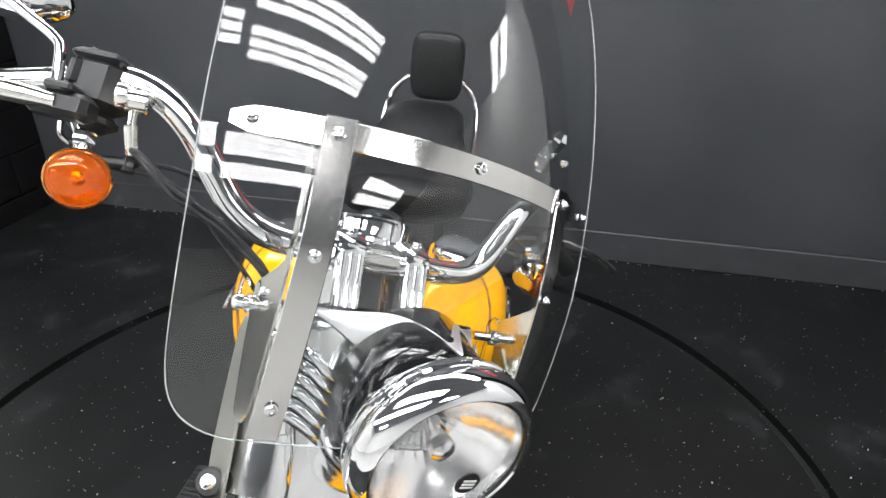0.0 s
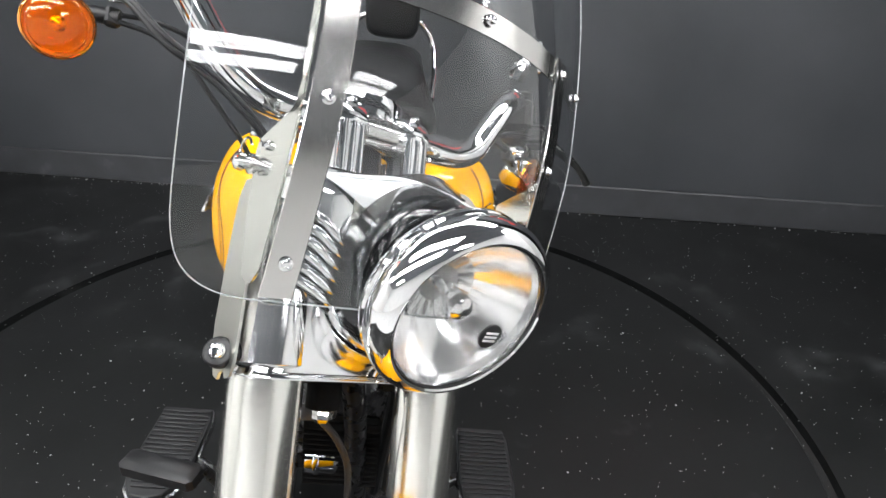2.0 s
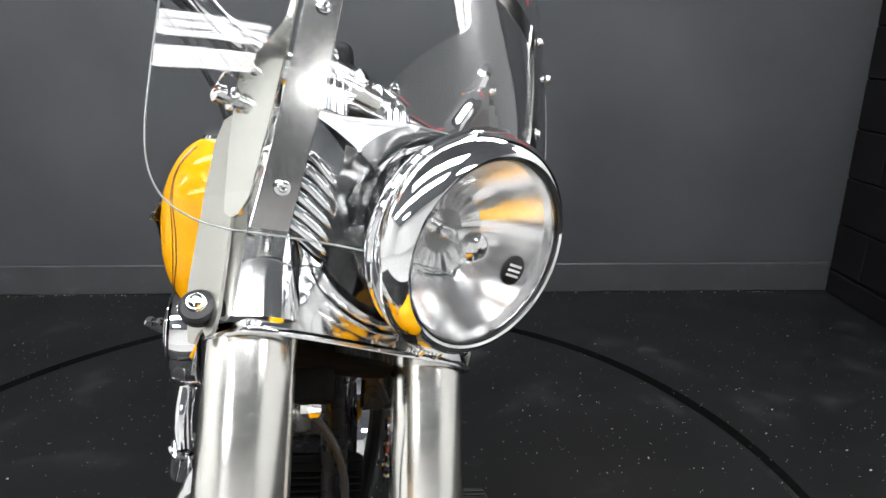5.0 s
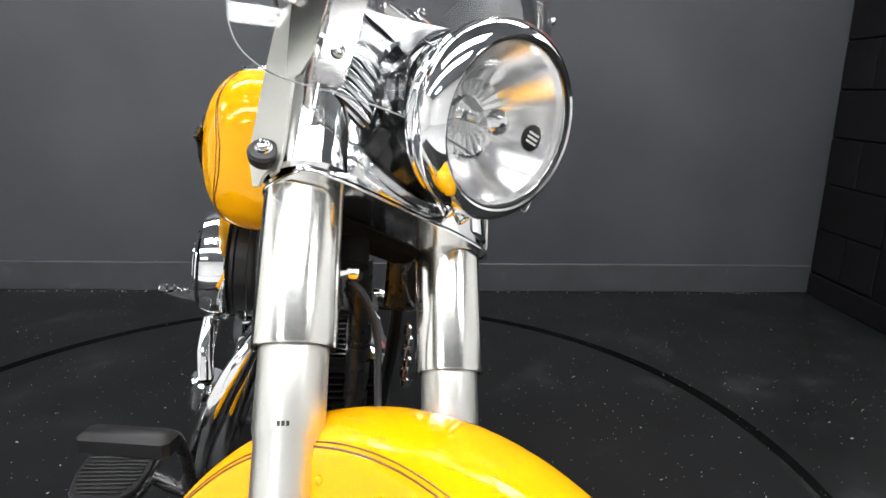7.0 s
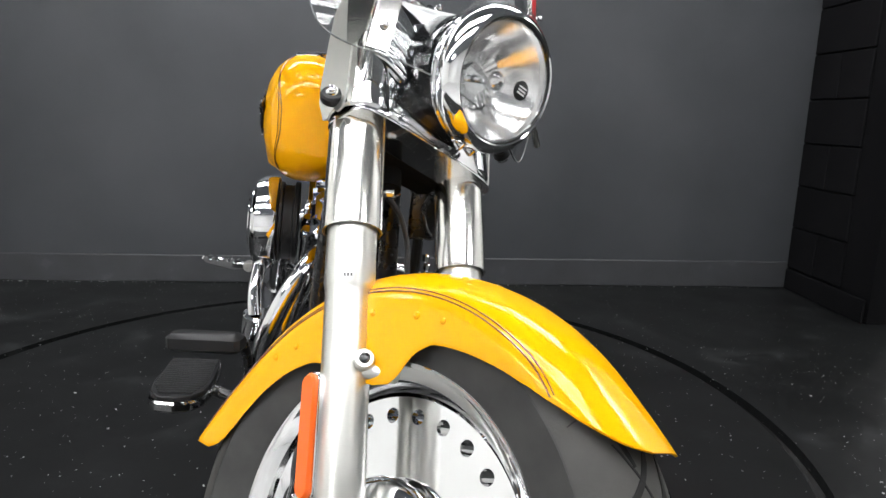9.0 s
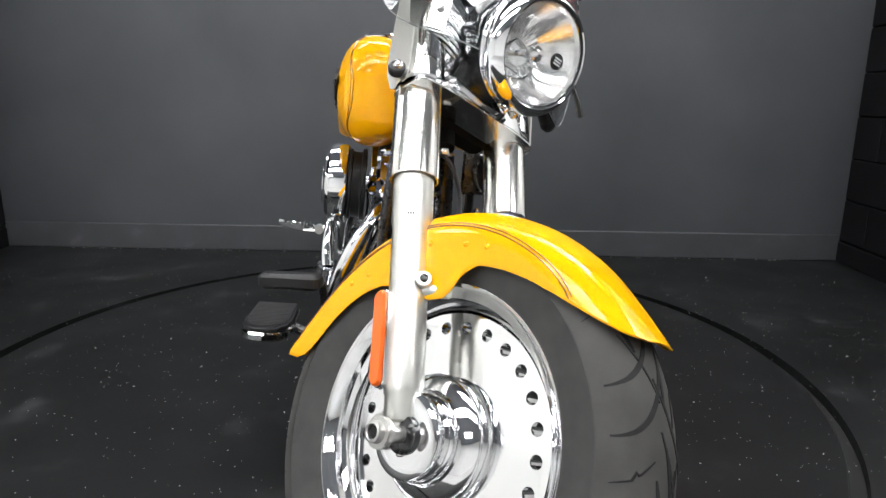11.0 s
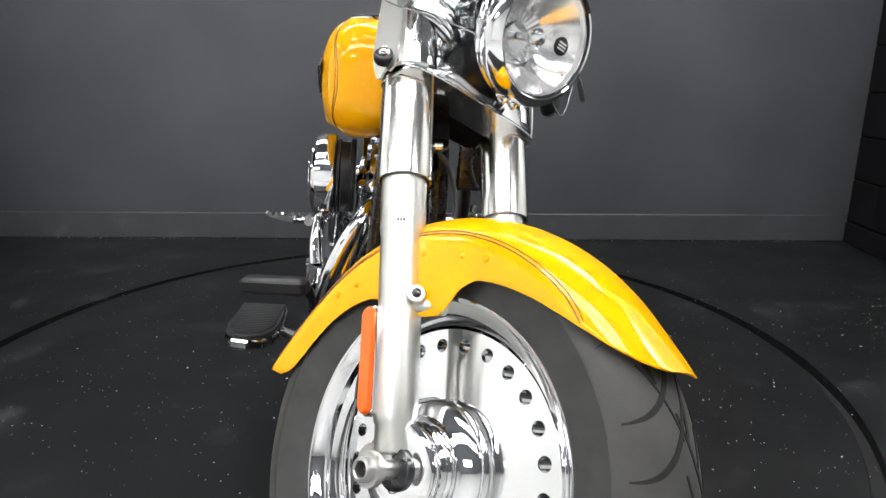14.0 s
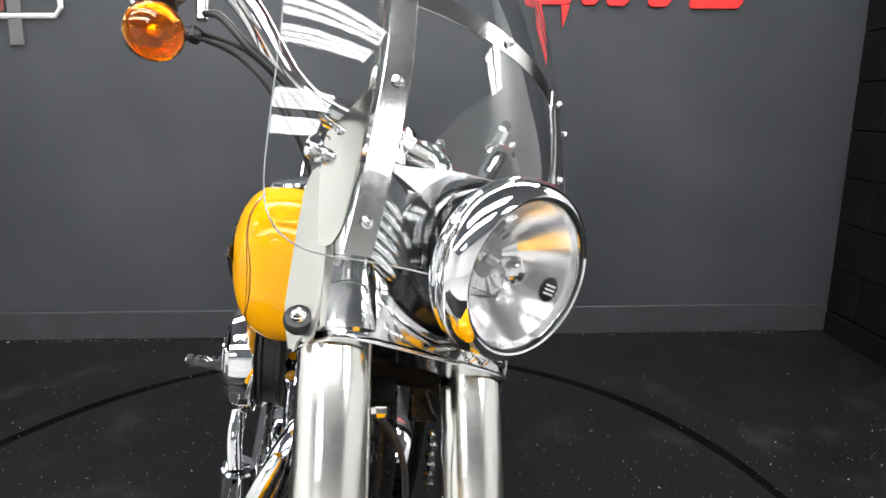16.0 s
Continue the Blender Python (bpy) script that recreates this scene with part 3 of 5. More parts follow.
# front fender: shoulder arc with skirts, coming to a point at both ends
LOW = [(17.0, 0.341), (18, 0.334), (19.5, 0.326), (22, 0.316), (25, 0.306), (31, 0.291), (38, 0.278), (47, 0.2665), (56, 0.257), (63, 0.250), (68, 0.232), (71.5, 0.205), (75, 0.193), (82, 0.190), (90, 0.194), (96, 0.205), (102, 0.225), (109, 0.240), (118, 0.250), (126, 0.257), (136, 0.265), (144, 0.273), (149, 0.282), (152, 0.292), (154, 0.308), (154.8, 0.325), (155.4, 0.356), (157, 0.37)]


def low_r(th):
    for (t0, r0), (t1, r1) in zip(LOW, LOW[1:]):
        if th <= t1:
            k = max(0.0, (th - t0) / (t1 - t0))
            return r0 + (r1 - r0) * k
    return LOW[-1][1]


def crown_r(th):
    """The crown flares out a little towards both ends."""
    return 0.3365 + 0.014 * max(0.0, (32 - th) / 19) ** 2 + 0.038 * max(0.0, (th - 126) / 31) ** 2


def fender_at(th, k):
    """A point on the fender: th degrees round, k from -1 (right skirt's edge) over the crown to 1."""
    rc, sh, hw = crown_r(th), 0.050, 0.083
    rl = min(low_r(th), rc - 0.0012)
    s = abs(k)
    top = rc - sh
    if rl >= top:
        phi = s * math.acos(max(-1, min(1, (rl - top) / sh)))
        r, a = top + sh * math.cos(phi), hw * math.sin(phi)
    else:
        share = 0.11 / (0.11 + (top - rl))
        if s <= share:
            phi = s / share * math.pi / 2
            r, a = top + sh * math.cos(phi), hw * math.sin(phi)
        else:
            q = (s - share) / (1 - share)
            r, a = top + (rl - top) * q, hw - 0.002 * q
    t = radians(th)
    return Vector((math.copysign(a, k), r * math.cos(t), r * math.sin(t)))


def fender_r(th, r, sgn, lift=0.0):
    """A point of the skirt or shoulder at a given radius."""
    rc, sh, hw = crown_r(th), 0.050, 0.083
    top = rc - sh
    a = hw if r <= top else hw * math.sqrt(max(0, 1 - ((r - top) / sh) ** 2))
    t = radians(th)
    return Vector((sgn * (a + lift), r * math.cos(t), r * math.sin(t)))


grid = [[fender_at(17.0 + 138.2 * i / 110, j / 20 - 1) for j in range(41)] for i in range(111)]
fender = bike("front_fender", sheet(grid, 0.0028, lambda i, j: -Vector((grid[i][j].x * 1.4, grid[i][j].y, grid[i][j].z)).normalized()), PAINT, motorcycle, WHEEL, "glossy yellow front fender with fine dark pinstripes", 50)
for sgn in (-1, 1):
    for off, wd in ((0.0, 0.0010), (0.0042, 0.0008)):
        line = []
        for i in range(81):
            th = 24.5 + 126 * i / 80
            rr = 0.298 - 0.012 * max(0.0, (42 - th) / 18) ** 2 + 0.030 * max(0.0, (th - 116) / 35) ** 2
            if rr + off > low_r(th) + 0.0015:
                line.append(fender_r(th, rr + off, sgn, 0.0004))
        bike("pinstripe", tube(line, wd, 6), STRIPE, fender, WHEEL)
    for th, r in ((84.5, 0.272), (70, 0.272), (62, 0.276), (113, 0.270), (121, 0.280)):
        bike("rivet", lathe([(0.0045, 0), (0.004, 0.0014), (0.0022, 0.0026), (0.0005, 0.003)], fender_r(th, r, sgn, -0.0005), (sgn, 0, 0), 14), PAINT, fender, WHEEL)

# ---------------------------------------------------------------- headlight
HL = Vector((0.0224, 0.1835, 0.604))
HD = Vector((-0.018, math.cos(radians(-34)), math.sin(radians(-34)))).normalized()
bucket = bike("headlight", lathe([(0.060, -0.0545), (0.0885, -0.0545), (0.0915, -0.0530), (0.0930, -0.0500), (0.0945, -0.044)], HL, HD, 96, caps=False), CHROME, motorcycle, FRONT, "chrome headlight bucket")
bike("mount_band", lathe([(0.060, -0.150), (0.0835, -0.150), (0.0850, -0.147), (0.0852, -0.098), (0.0862, -0.095), (0.0868, -0.060), (0.0850, -0.055), (0.060, -0.055)], HL + Vector((-0.004, 0, 0)), HD, 72, caps=False), GLOSSBLACK, bucket, FRONT, "gloss black band behind the headlight")
bike("trim_ring", lathe([(0.0945, -0.046), (0.0985, -0.0455), (0.1005, -0.042), (0.1012, -0.036), (0.0995, -0.0335), (0.1015, -0.030), (0.1035, -0.022), (0.1030, -0.013), (0.0995, -0.004), (0.0935, 0.003), (0.0885, 0.0058), (0.0862, 0.0045), (0.0855, -0.002), (0.084, -0.004), (0.0835, -0.02)], HL, HD, 128, caps=False), CHROME, bucket, FRONT, "thick rounded chrome trim ring")
bike("gasket", lathe([(0.0862, 0.001), (0.0866, 0.0032), (0.0845, 0.0036), (0.0835, 0.001)], HL, HD, 96, caps=False, loop=True), PLASTIC, bucket, FRONT)
bike("lens", lathe([(0.084, 0.0012), (0.080, 0.0046), (0.070, 0.0100), (0.055, 0.0155), (0.030, 0.0205), (0.0005, 0.0223), (0.0005, 0.0196), (0.030, 0.0178), (0.055, 0.0128), (0.070, 0.0074), (0.080, 0.0020), (0.084, -0.0014)], HL, HD, 72, caps=False, loop=True), GLASS, bucket, FRONT, "clear domed glass lens").visible_shadow = False


def faceted_bowl(n, rows):
    """The lamp's reflector: a bowl broken into flat wedge facets."""
    x, y, d = basis(HD)
    sec = []
    for r, h in rows:
        ring_ = []
        for j in range(n):
            k = 1.0 + 0.010 * ((j % 2) * 2 - 1)
            q = 2 * math.pi * (j + 0.5) / n
            ring_.append(HL + d * (h * k) + (x * math.cos(q) + y * math.sin(q)) * r)
        sec.append(ring_)
    v, fc = rings(sec, caps=True)
    return v, fc[:-2] + fc[-1:]


bike("lamp_bowl", faceted_bowl(48, [(0.083, -0.003), (0.081, -0.012), (0.072, -0.026), (0.058, -0.042), (0.040, -0.056), (0.022, -0.063)]), MIRROR, bucket, FRONT, "bright faceted reflector bowl", 12)
bike("bulb_shield", lathe([(0.006, -0.060), (0.006, -0.040), (0.0110, -0.036), (0.0145, -0.022), (0.0135, -0.014), (0.008, -0.009), (0.0005, -0.0075)], HL, HD, 32), CHROME, bucket, FRONT)
bx, by, bd = basis(HD)
BADGE = HL + HD * 0.0222 + Vector((0.0135, -0.002, -0.0033))
bike("lens_badge", lathe([(0.0135, -0.002), (0.0135, 0.0008), (0.0125, 0.0014), (0.0005, 0.0016)], BADGE, HD, 28), PLASTIC, bucket, FRONT, "small black round badge on the lens")
bike("badge_mark", joined(*(block((0.0155, 0.0022, 0.0008), BADGE + HD * 0.0018 + by * k, 0, bx, by, bd) for k in (-0.0045, 0.0, 0.0045))), HOUSING, bucket, FRONT)
for k in (-0.011, 0.011):
    low = HL - by * 0.098 + HD * -0.03 if by.z > 0 else HL + by * 0.098 + HD * -0.03
    down = (-by if by.z > 0 else by)
    bike("ring_clip", tube([low + bx * k + HD * -0.012, low + bx * k + down * 0.008, low + bx * k + down * 0.012 + HD * 0.010, low + bx * k + down * 0.004 + HD * 0.016], 0.0024, 8, 4), CHROME, bucket, FRONT)

# ---------------------------------------------------------------- nacelle
def nacelle_section(u, w, front, back, power):
    out = []
    for j in range(56):
        q = 2 * math.pi * j / 56
        c, s = math.cos(q), math.sin(q)
        ca, sa = math.copysign(abs(c) ** (2 / power), c), math.copysign(abs(s) ** (2 / power), s)
        mid, half = (front + back) / 2, (front - back) / 2
        shear = min(max((0.58 - u) / 0.05, 0.0), 1.0)
        out.append(Vector((w * ca, mid + half * sa, u + shear * (0.003 - 0.02 * w * ca))))
    return out


NAC = [(0.5245, 0.1425, 0.0770, -0.014, 5.0), (0.526, 0.1430, 0.0775, -0.014, 5.0), (0.5285, 0.1425, 0.0768, -0.014, 5.0), (0.532, 0.1410, 0.0745, -0.014, 4.6), (0.56, 0.1400, 0.076, -0.014, 3.4), (0.60, 0.1380, 0.079, -0.014, 2.7),
       (0.64, 0.1340, 0.084, -0.014, 2.5), (0.67, 0.1300, 0.088, -0.014, 2.6), (0.695, 0.1260, 0.090, -0.033, 3.0), (0.715, 0.1230, 0.090, -0.033, 4.0), (0.730, 0.1205, 0.089, -0.031, 5.0), (0.738, 0.119, 0.086, -0.030, 5.0), (0.742, 0.117, 0.082, -0.028, 5.0), (0.7435, 0.112, 0.077, -0.024, 5.0)]


def nacelle_face(x, z):
    """How far forward the nacelle's face lies at a width x and height z."""
    for (u0, w0, f0, b0, p0), (u1, w1, f1, b1, p1) in zip(NAC, NAC[1:]):
        if u0 <= z <= u1:
            k = (z - u0) / (u1 - u0)
            w, fr, bk, p = w0 + (w1 - w0) * k, f0 + (f1 - f0) * k, b0 + (b1 - b0) * k, p0 + (p1 - p0) * k
            return (fr + bk) / 2 + (fr - bk) / 2 * max(1 - min(abs(x) / w, 1.0) ** p, 0.0) ** (1 / p)
    return NAC[-1][2]


nac_sec = [nacelle_section(*q) for q in NAC]
nac_in = [nacelle_section(u, w - 0.004, fr - 0.004, bk + 0.004, p) for u, w, fr, bk, p in NAC[:2]]
nacelle = bike("nacelle", rings(list(reversed(nac_in)) + nac_sec), DISC, motorcycle, FRONT, "chrome nacelle covering the upper fork")
for sgn in (-1, 1):
    bike("fork_shroud", lathe([(0.041, 0.540), (0.0445, 0.544), (0.0435, 0.60), (0.042, 0.66), (0.038, 0.69), (0.028, 0.708), (0.012, 0.716), (0.0005, 0.718)], (sgn * LEG_A, LEG_F + 0.006, 0), seg=48, caps=False), DISC, nacelle, FRONT)
    # curved ribs between fork and lamp; black rods between them stand for dark reflections
    for k in range(6):
        q = k / 5
        way = [Vector((sgn * x, 0, z + 0.063 * q)) for x, z in ((0.125 - 0.016 * q, 0.632), (0.107 - 0.012 * q, 0.627), (0.087 - 0.006 * q, 0.615), (0.074 - 0.005 * q, 0.606))]
        for p in way:
            p.y = nacelle_face(p.x, p.z) + 0.003
        bike("rib", tube(way, [0.0035, 0.0052] + [0.0060] * 6 + [0.0054, 0.0040], 14, 3), CHROME, nacelle, FRONT)
        bike("rib_gap_reflection", tube([p + Vector((0, 0.0012, -0.0064)) for p in way], [0.0014] + [0.0021] * 8 + [0.0014], 8, 3), GLOSSBLACK, nacelle, FRONT)
UPWAY = Vector((0, math.sin(radians(34)), math.cos(radians(34))))
# chrome flare from the nacelle's face out to the black band
flare = [[HL + HD * h + (Vector((1, 0, 0)) * math.sin(q) + UPWAY * math.cos(q)) * r for q in [radians(64 + 232 * j / 40) for j in range(41)]] for r, h in ((0.0856, -0.114), (0.0864, -0.119), (0.0890, -0.126), (0.0930, -0.134), (0.0980, -0.143), (0.1040, -0.152))]
bike("lamp_flare", sheet(flare, 0.002, lambda i, j: -HD), DISC, nacelle, FRONT, "", 60)
# smooth deck from the top edge forward to the lamp's neck
deck = []
for i in range(33):
    q = i / 16 - 1
    p, e = Vector((q * 0.110, 0.0855 - 0.006 * q * q, 0.7405)), HL + HD * (-0.062 - 0.062 * min(1.0, abs(q) / 0.55) ** 2 * (3 - 2 * min(1.0, abs(q) / 0.55))) + (Vector((1, 0, 0)) * math.sin(radians(64 * q * abs(q) ** 0.5)) + UPWAY * math.cos(radians(64 * q * abs(q) ** 0.5))) * (0.0892 - 0.006 * abs(q))
    deck.append([p.lerp(e, k / 10) + Vector((0, 0.35, 1)) * 0.006 * (1 - 0.6 * q * q) * math.sin(math.pi * k / 10) for k in range(11)])
bike("nacelle_deck", sheet(deck, 0.002, lambda i, j: Vector((0, -0.3, -1)).normalized()), SOFTCHROME, nacelle, FRONT, "smooth chrome deck between bars and lamp", 60)
bike("top_trim", tube([Vector((0.1185 * math.copysign(abs(math.cos(q)) ** 0.4, math.cos(q)), 0.0285 + 0.0565 * math.copysign(abs(math.sin(q)) ** 0.4, math.sin(q)), 0.741)) for q in [2 * math.pi * j / 64 for j in range(65)]], 0.0040, 8), CHROME, nacelle, FRONT)
bike("lower_triple_clamp", joined(block((0.17, 0.050, 0.024), (0, -0.008, 0.532), 0.010), lathe([(0.015, 0.488), (0.020, 0.490), (0.020, 0.520)], (-0.014, -0.010, 0), seg=24)), SOOT, nacelle, FRONT)
bike("stem_nut", lathe([(0.010, 0), (0.012, 0.004), (0.012, 0.012), (0.008, 0.016)], (-0.014, -0.008, 0.490), (0, 0, -1), 6), STEEL, nacelle, FRONT)
bike("brake_hose", tube([(-0.014, -0.008, 0.475), (0.006, -0.004, 0.455), (0.03, -0.012, 0.42), (0.036, -0.016, 0.37), (0.034, -0.01, 0.30)], 0.0042, 10, 6), PLASTIC, nacelle, FRONT)

# ---------------------------------------------------------------- windshield
def shield_f(a, u):
    k = min(u, 0.77) - 0.9
    f = 0.2 - 1.3 * (a - 0.008) ** 2 + 0.134 * k - 0.423 * k * k
    d, e = min(max(u - 0.77, 0.0), 0.07), max(u - 0.84, 0.0)
    return f + 0.244 * d - 1.1 * d * d + 0.09 * e - 0.375 * e * e


HALF = [(0.603, 0.175), (0.607, 0.198), (0.618, 0.219), (0.635, 0.233), (0.66, 0.242), (0.70, 0.2485), (0.78, 0.256), (0.86, 0.260), (0.95, 0.262), (1.05, 0.258), (1.13, 0.247), (1.19, 0.228), (1.23, 0.198), (1.252, 0.155), (1.262, 0.10)]


def shield_normal(a, u):
    return Vector((2.6 * (a - 0.008), 1.0, -(shield_f(a, u + 0.001) - shield_f(a, u - 0.001)) * 500)).normalized()


grid = [[Vector((0.008 + h * (j / 16 - 1), 0, u)) for j in range(33)] for u, h in [(q.x, q.y) for q in spline([(u, h, 0) for u, h in HALF], 4)]]
for row in grid:
    for p in row:
        p.y = shield_f(p.x, p.z)
shield = bike("windshield", sheet(grid, 0.0032, lambda i, j: -shield_normal(grid[i][j].x, grid[i][j].z)), ACRYLIC, motorcycle, FRONT, "clear acrylic windshield with steel brackets", 60)
shield.visible_shadow = False
# whitish bead added round the rim; its pale colour paints the edge's glint
rim_line = grid[0] + [row[-1] for row in grid[1:]] + list(reversed(grid[-1][:-1])) + [row[0] for row in reversed(grid[:-1])]
bike("shield_edge_glint", tube(rim_line, 0.0008, 6), EDGE, shield, FRONT, "pale bead along the windshield rim, coloured as its bright edge glint", 60)


def strap(points, across, wd, thick=0.0022):
    """A flat metal strap with rounded edges laid along points; across gives its side way."""
    sec = []
    for i, p in enumerate(points):
        x = Vector(across(i)).normalized()
        d = (points[min(i + 1, len(points) - 1)] - points[max(i - 1, 0)]).normalized()
        z = x.cross(d).normalized()
        w = wd(i) if callable(wd) else wd
        e = 0.0008
        sec.append([p + x * px + z * pz for px, pz in ((-w / 2, e), (-w / 2 + e, thick), (w / 2 - e, thick), (w / 2, e), (w / 2 - e, 0), (-w / 2 + e, 0))])
    return rings(sec)


pts = [Vector((a, shield_f(a, 0.902) + 0.0012, 0.902)) for a in [-0.232 + 0.482 * j / 30 for j in range(31)]]
bike("cross_strap", strap(list(reversed(pts)), lambda i: (0, 0.1, 1), lambda i: 0.028 if 1 < i < 29 else (0.0262 if 0 < i < 30 else 0.013)), STEEL, shield, FRONT, "brushed steel cross strap")
for sgn, a in ((-1, -0.143), (1, 0.157)):
    us = [0.606 + 0.312 * i / 24 for i in range(25)]
    pts = [Vector((a, shield_f(a, u) + 0.0036 + (0.0006 if u > 0.88 else 0), u)) for u in us]
    bike("upright_strap", strap(pts if sgn > 0 else pts, lambda i: (1, -2.6 * (a - 0.008), 0), 0.031), STEEL, shield, FRONT, "brushed steel upright strap")
    # bracket standing on edge behind the shield
    aa = a + sgn * 0.0155
    edge = [(shield_f(aa, 0.905) - 0.012, 0.905), (shield_f(aa, 0.80) - 0.012, 0.80), (0.127, 0.780), (0.112, 0.773), (0.085, 0.765), (0.062, 0.758), (0.056, 0.747), (0.053, 0.70), (0.054, 0.65), (0.056, 0.627), (0.066, 0.620), (0.078, 0.619), (0.092, 0.630)]
    front_edge = [(shield_f(aa, u) - 0.004, u) for u in (0.645, 0.68, 0.72, 0.76, 0.80, 0.84, 0.88, 0.902)]
    m = FRONT @ frame_of((aa, 0, 0), (0, 1, 0), (0, 0, 1), (1, 0, 0))
    bike("side_bracket", slab(edge + front_edge, 0.0028), PLATE, shield, m, "polished metal side bracket", 30)
    arm = [(0.046, 0.722), (0.034, 0.722), (0.022, 0.705), (0.013, 0.66), (0.007, 0.62), (0.001, 0.578), (0.002, 0.558), (0.008, 0.540), (0.012, 0.527), (0.022, 0.524), (0.026, 0.531), (0.034, 0.535), (0.040, 0.527), (0.050, 0.530), (0.056, 0.545), (0.058, 0.57), (0.062, 0.625), (0.056, 0.70)]
    m2 = FRONT @ frame_of((aa - sgn * 0.0034 - (0.022 if sgn > 0 else 0), 0, 0), (0, 1, 0), (0, 0, 1), (1, 0, 0))
    bike("mount_arm", slab(arm, 0.003), SATINP, shield, m2, "satin metal mounting arm", 30)
    KD = Vector((sgn * 0.62, 0.74, 0.25)).normalized()
    kn = Vector((sgn * 0.158 - (0.012 if sgn > 0 else 0), 0.030, 0.549))
    knob = bike("mount_knob", lathe([(0.010, -0.002), (0.0142, 0.0), (0.0152, 0.003), (0.0152, 0.010), (0.013, 0.013), (0.009, 0.014)], kn, KD, 28), PLASTIC, shield, FRONT, "black rubber mounting grommet")
    bike("knob_screw", joined(lathe([(0.0085, 0.012), (0.0085, 0.016), (0.007, 0.0185)], kn, KD, 24), bolt_shape(kn + KD * 0.0175, KD, 0.0062, 0.004)), CHROME, knob, FRONT)
    st = Vector((sgn * 0.158 + (0.008 if sgn > 0 else 0), 0.050, 0.735))
    bike("upper_stud", joined(lathe([(0.006, -0.030), (0.006, -0.002), (0.010, 0.0), (0.0105, 0.004), (0.007, 0.006), (0.0065, 0.010), (0.0095, 0.012), (0.0085, 0.018), (0.004, 0.021)], st, (sgn, 0, 0), 20), tube([st + Vector((sgn * 0.008, 0, 0)) + Vector((0, 0.013 * math.cos(q) - 0.004, 0.014 * math.sin(q) + 0.012)) for q in [0.4 + 5.2 * j / 18 for j in range(19)]], 0.0014, 6)), CHROME, shield, FRONT)
    for u in (0.637, 0.785, 0.902):
        nrm = shield_normal(a, u)
        bike("shield_bolt", joined(lathe([(0.0066, 0.0), (0.0066, 0.0010), (0.0055, 0.0014)], Vector((a, shield_f(a, u) + 0.0058, u)), nrm, 18), bolt_shape(Vector((a, shield_f(a, u) + 0.0068, u)), nrm, 0.0046, 0.004)), CHROME, shield, FRONT)
    bike("bracket_bolt", bolt_shape(Vector((aa + sgn * 0.0014, 0.084, 0.748)), (sgn, 0, 0), 0.0050, 0.0045), CHROME, shield, FRONT)
for a in (-0.216, 0.008, 0.231):
    nrm = shield_normal(a, 0.905)
    bike("strap_bolt", joined(lathe([(0.0066, 0.0), (0.0066, 0.0010), (0.0055, 0.0014)], Vector((a, shield_f(a, 0.904) + 0.0034, 0.904)), nrm, 18), bolt_shape(Vector((a, shield_f(a, 0.904) + 0.0046, 0.904)), nrm, 0.0046, 0.004)), CHROME, shield, FRONT)

# ---------------------------------------------------------------- handlebar and controls
def both(points, skew=0.0):
    """The points of the right half, then of the left half mirrored about a line set off by half of skew."""
    return [Vector(p) for p in points] + [Vector((-p[0] + skew, p[1], p[2])) for p in reversed(points)]


RIGHT_BAR = [(-0.585, -0.195, 0.893), (-0.510, -0.160, 0.908), (-0.435, -0.125, 0.923), (-0.378, -0.090, 0.936), (-0.335, -0.055, 0.943), (-0.302, -0.020, 0.945), (-0.270, 0.004, 0.931), (-0.240, 0.015, 0.905), (-0.207, 0.019, 0.862), (-0.182, 0.022, 0.832), (-0.150, 0.026, 0.814), (-0.110, 0.031, 0.808), (-0.040, 0.035, 0.807)]
bar = bike("handlebar", tube(both(RIGHT_BAR, -0.026), 0.0165, 20, 5), CHROME, motorcycle, FRONT, "wide chrome handlebar")
for sgn in (-1, 1):
    x = sgn * 0.044 - 0.013
    # fluted risers
    ribs = [block((0.034, 0.036, 0.066), (x, 0.045, 0.775), 0.006)]
    for k in range(3):
        ribs.append(tube([(x - 0.011 + 0.011 * k, 0.060, 0.744), (x - 0.011 + 0.011 * k, 0.058, 0.806)], 0.0058, 12))
        ribs.append(tube([(x - 0.011 + 0.011 * k, 0.028, 0.744), (x - 0.011 + 0.011 * k, 0.030, 0.806)], 0.0058, 12))
    bike("riser", joined(*ribs), CHROME, bar, FRONT)
    bike("riser_cap", joined(block((0.038, 0.050, 0.040), (x, 0.037, 0.808), 0.012), lathe([(0.026, -0.018), (0.0275, -0.015), (0.0275, 0.015), (0.026, 0.018)], (x, 0.035, 0.808), (1, 0, 0), 28)), CHROME, bar, FRONT)
    for yy in (0.020, 0.054):
        bike("cap_bolt", bolt_shape((x, yy, 0.828), (0, 0, 1), 0.0065, 0.008), CHROME, bar, FRONT)
bike("clamp_bridge", lathe([(0.019, -0.024), (0.0205, -0.022), (0.0205, 0.022), (0.019, 0.024)], (-0.010, 0.035, 0.807), (1, 0, 0), 28), STEEL, bar, FRONT)
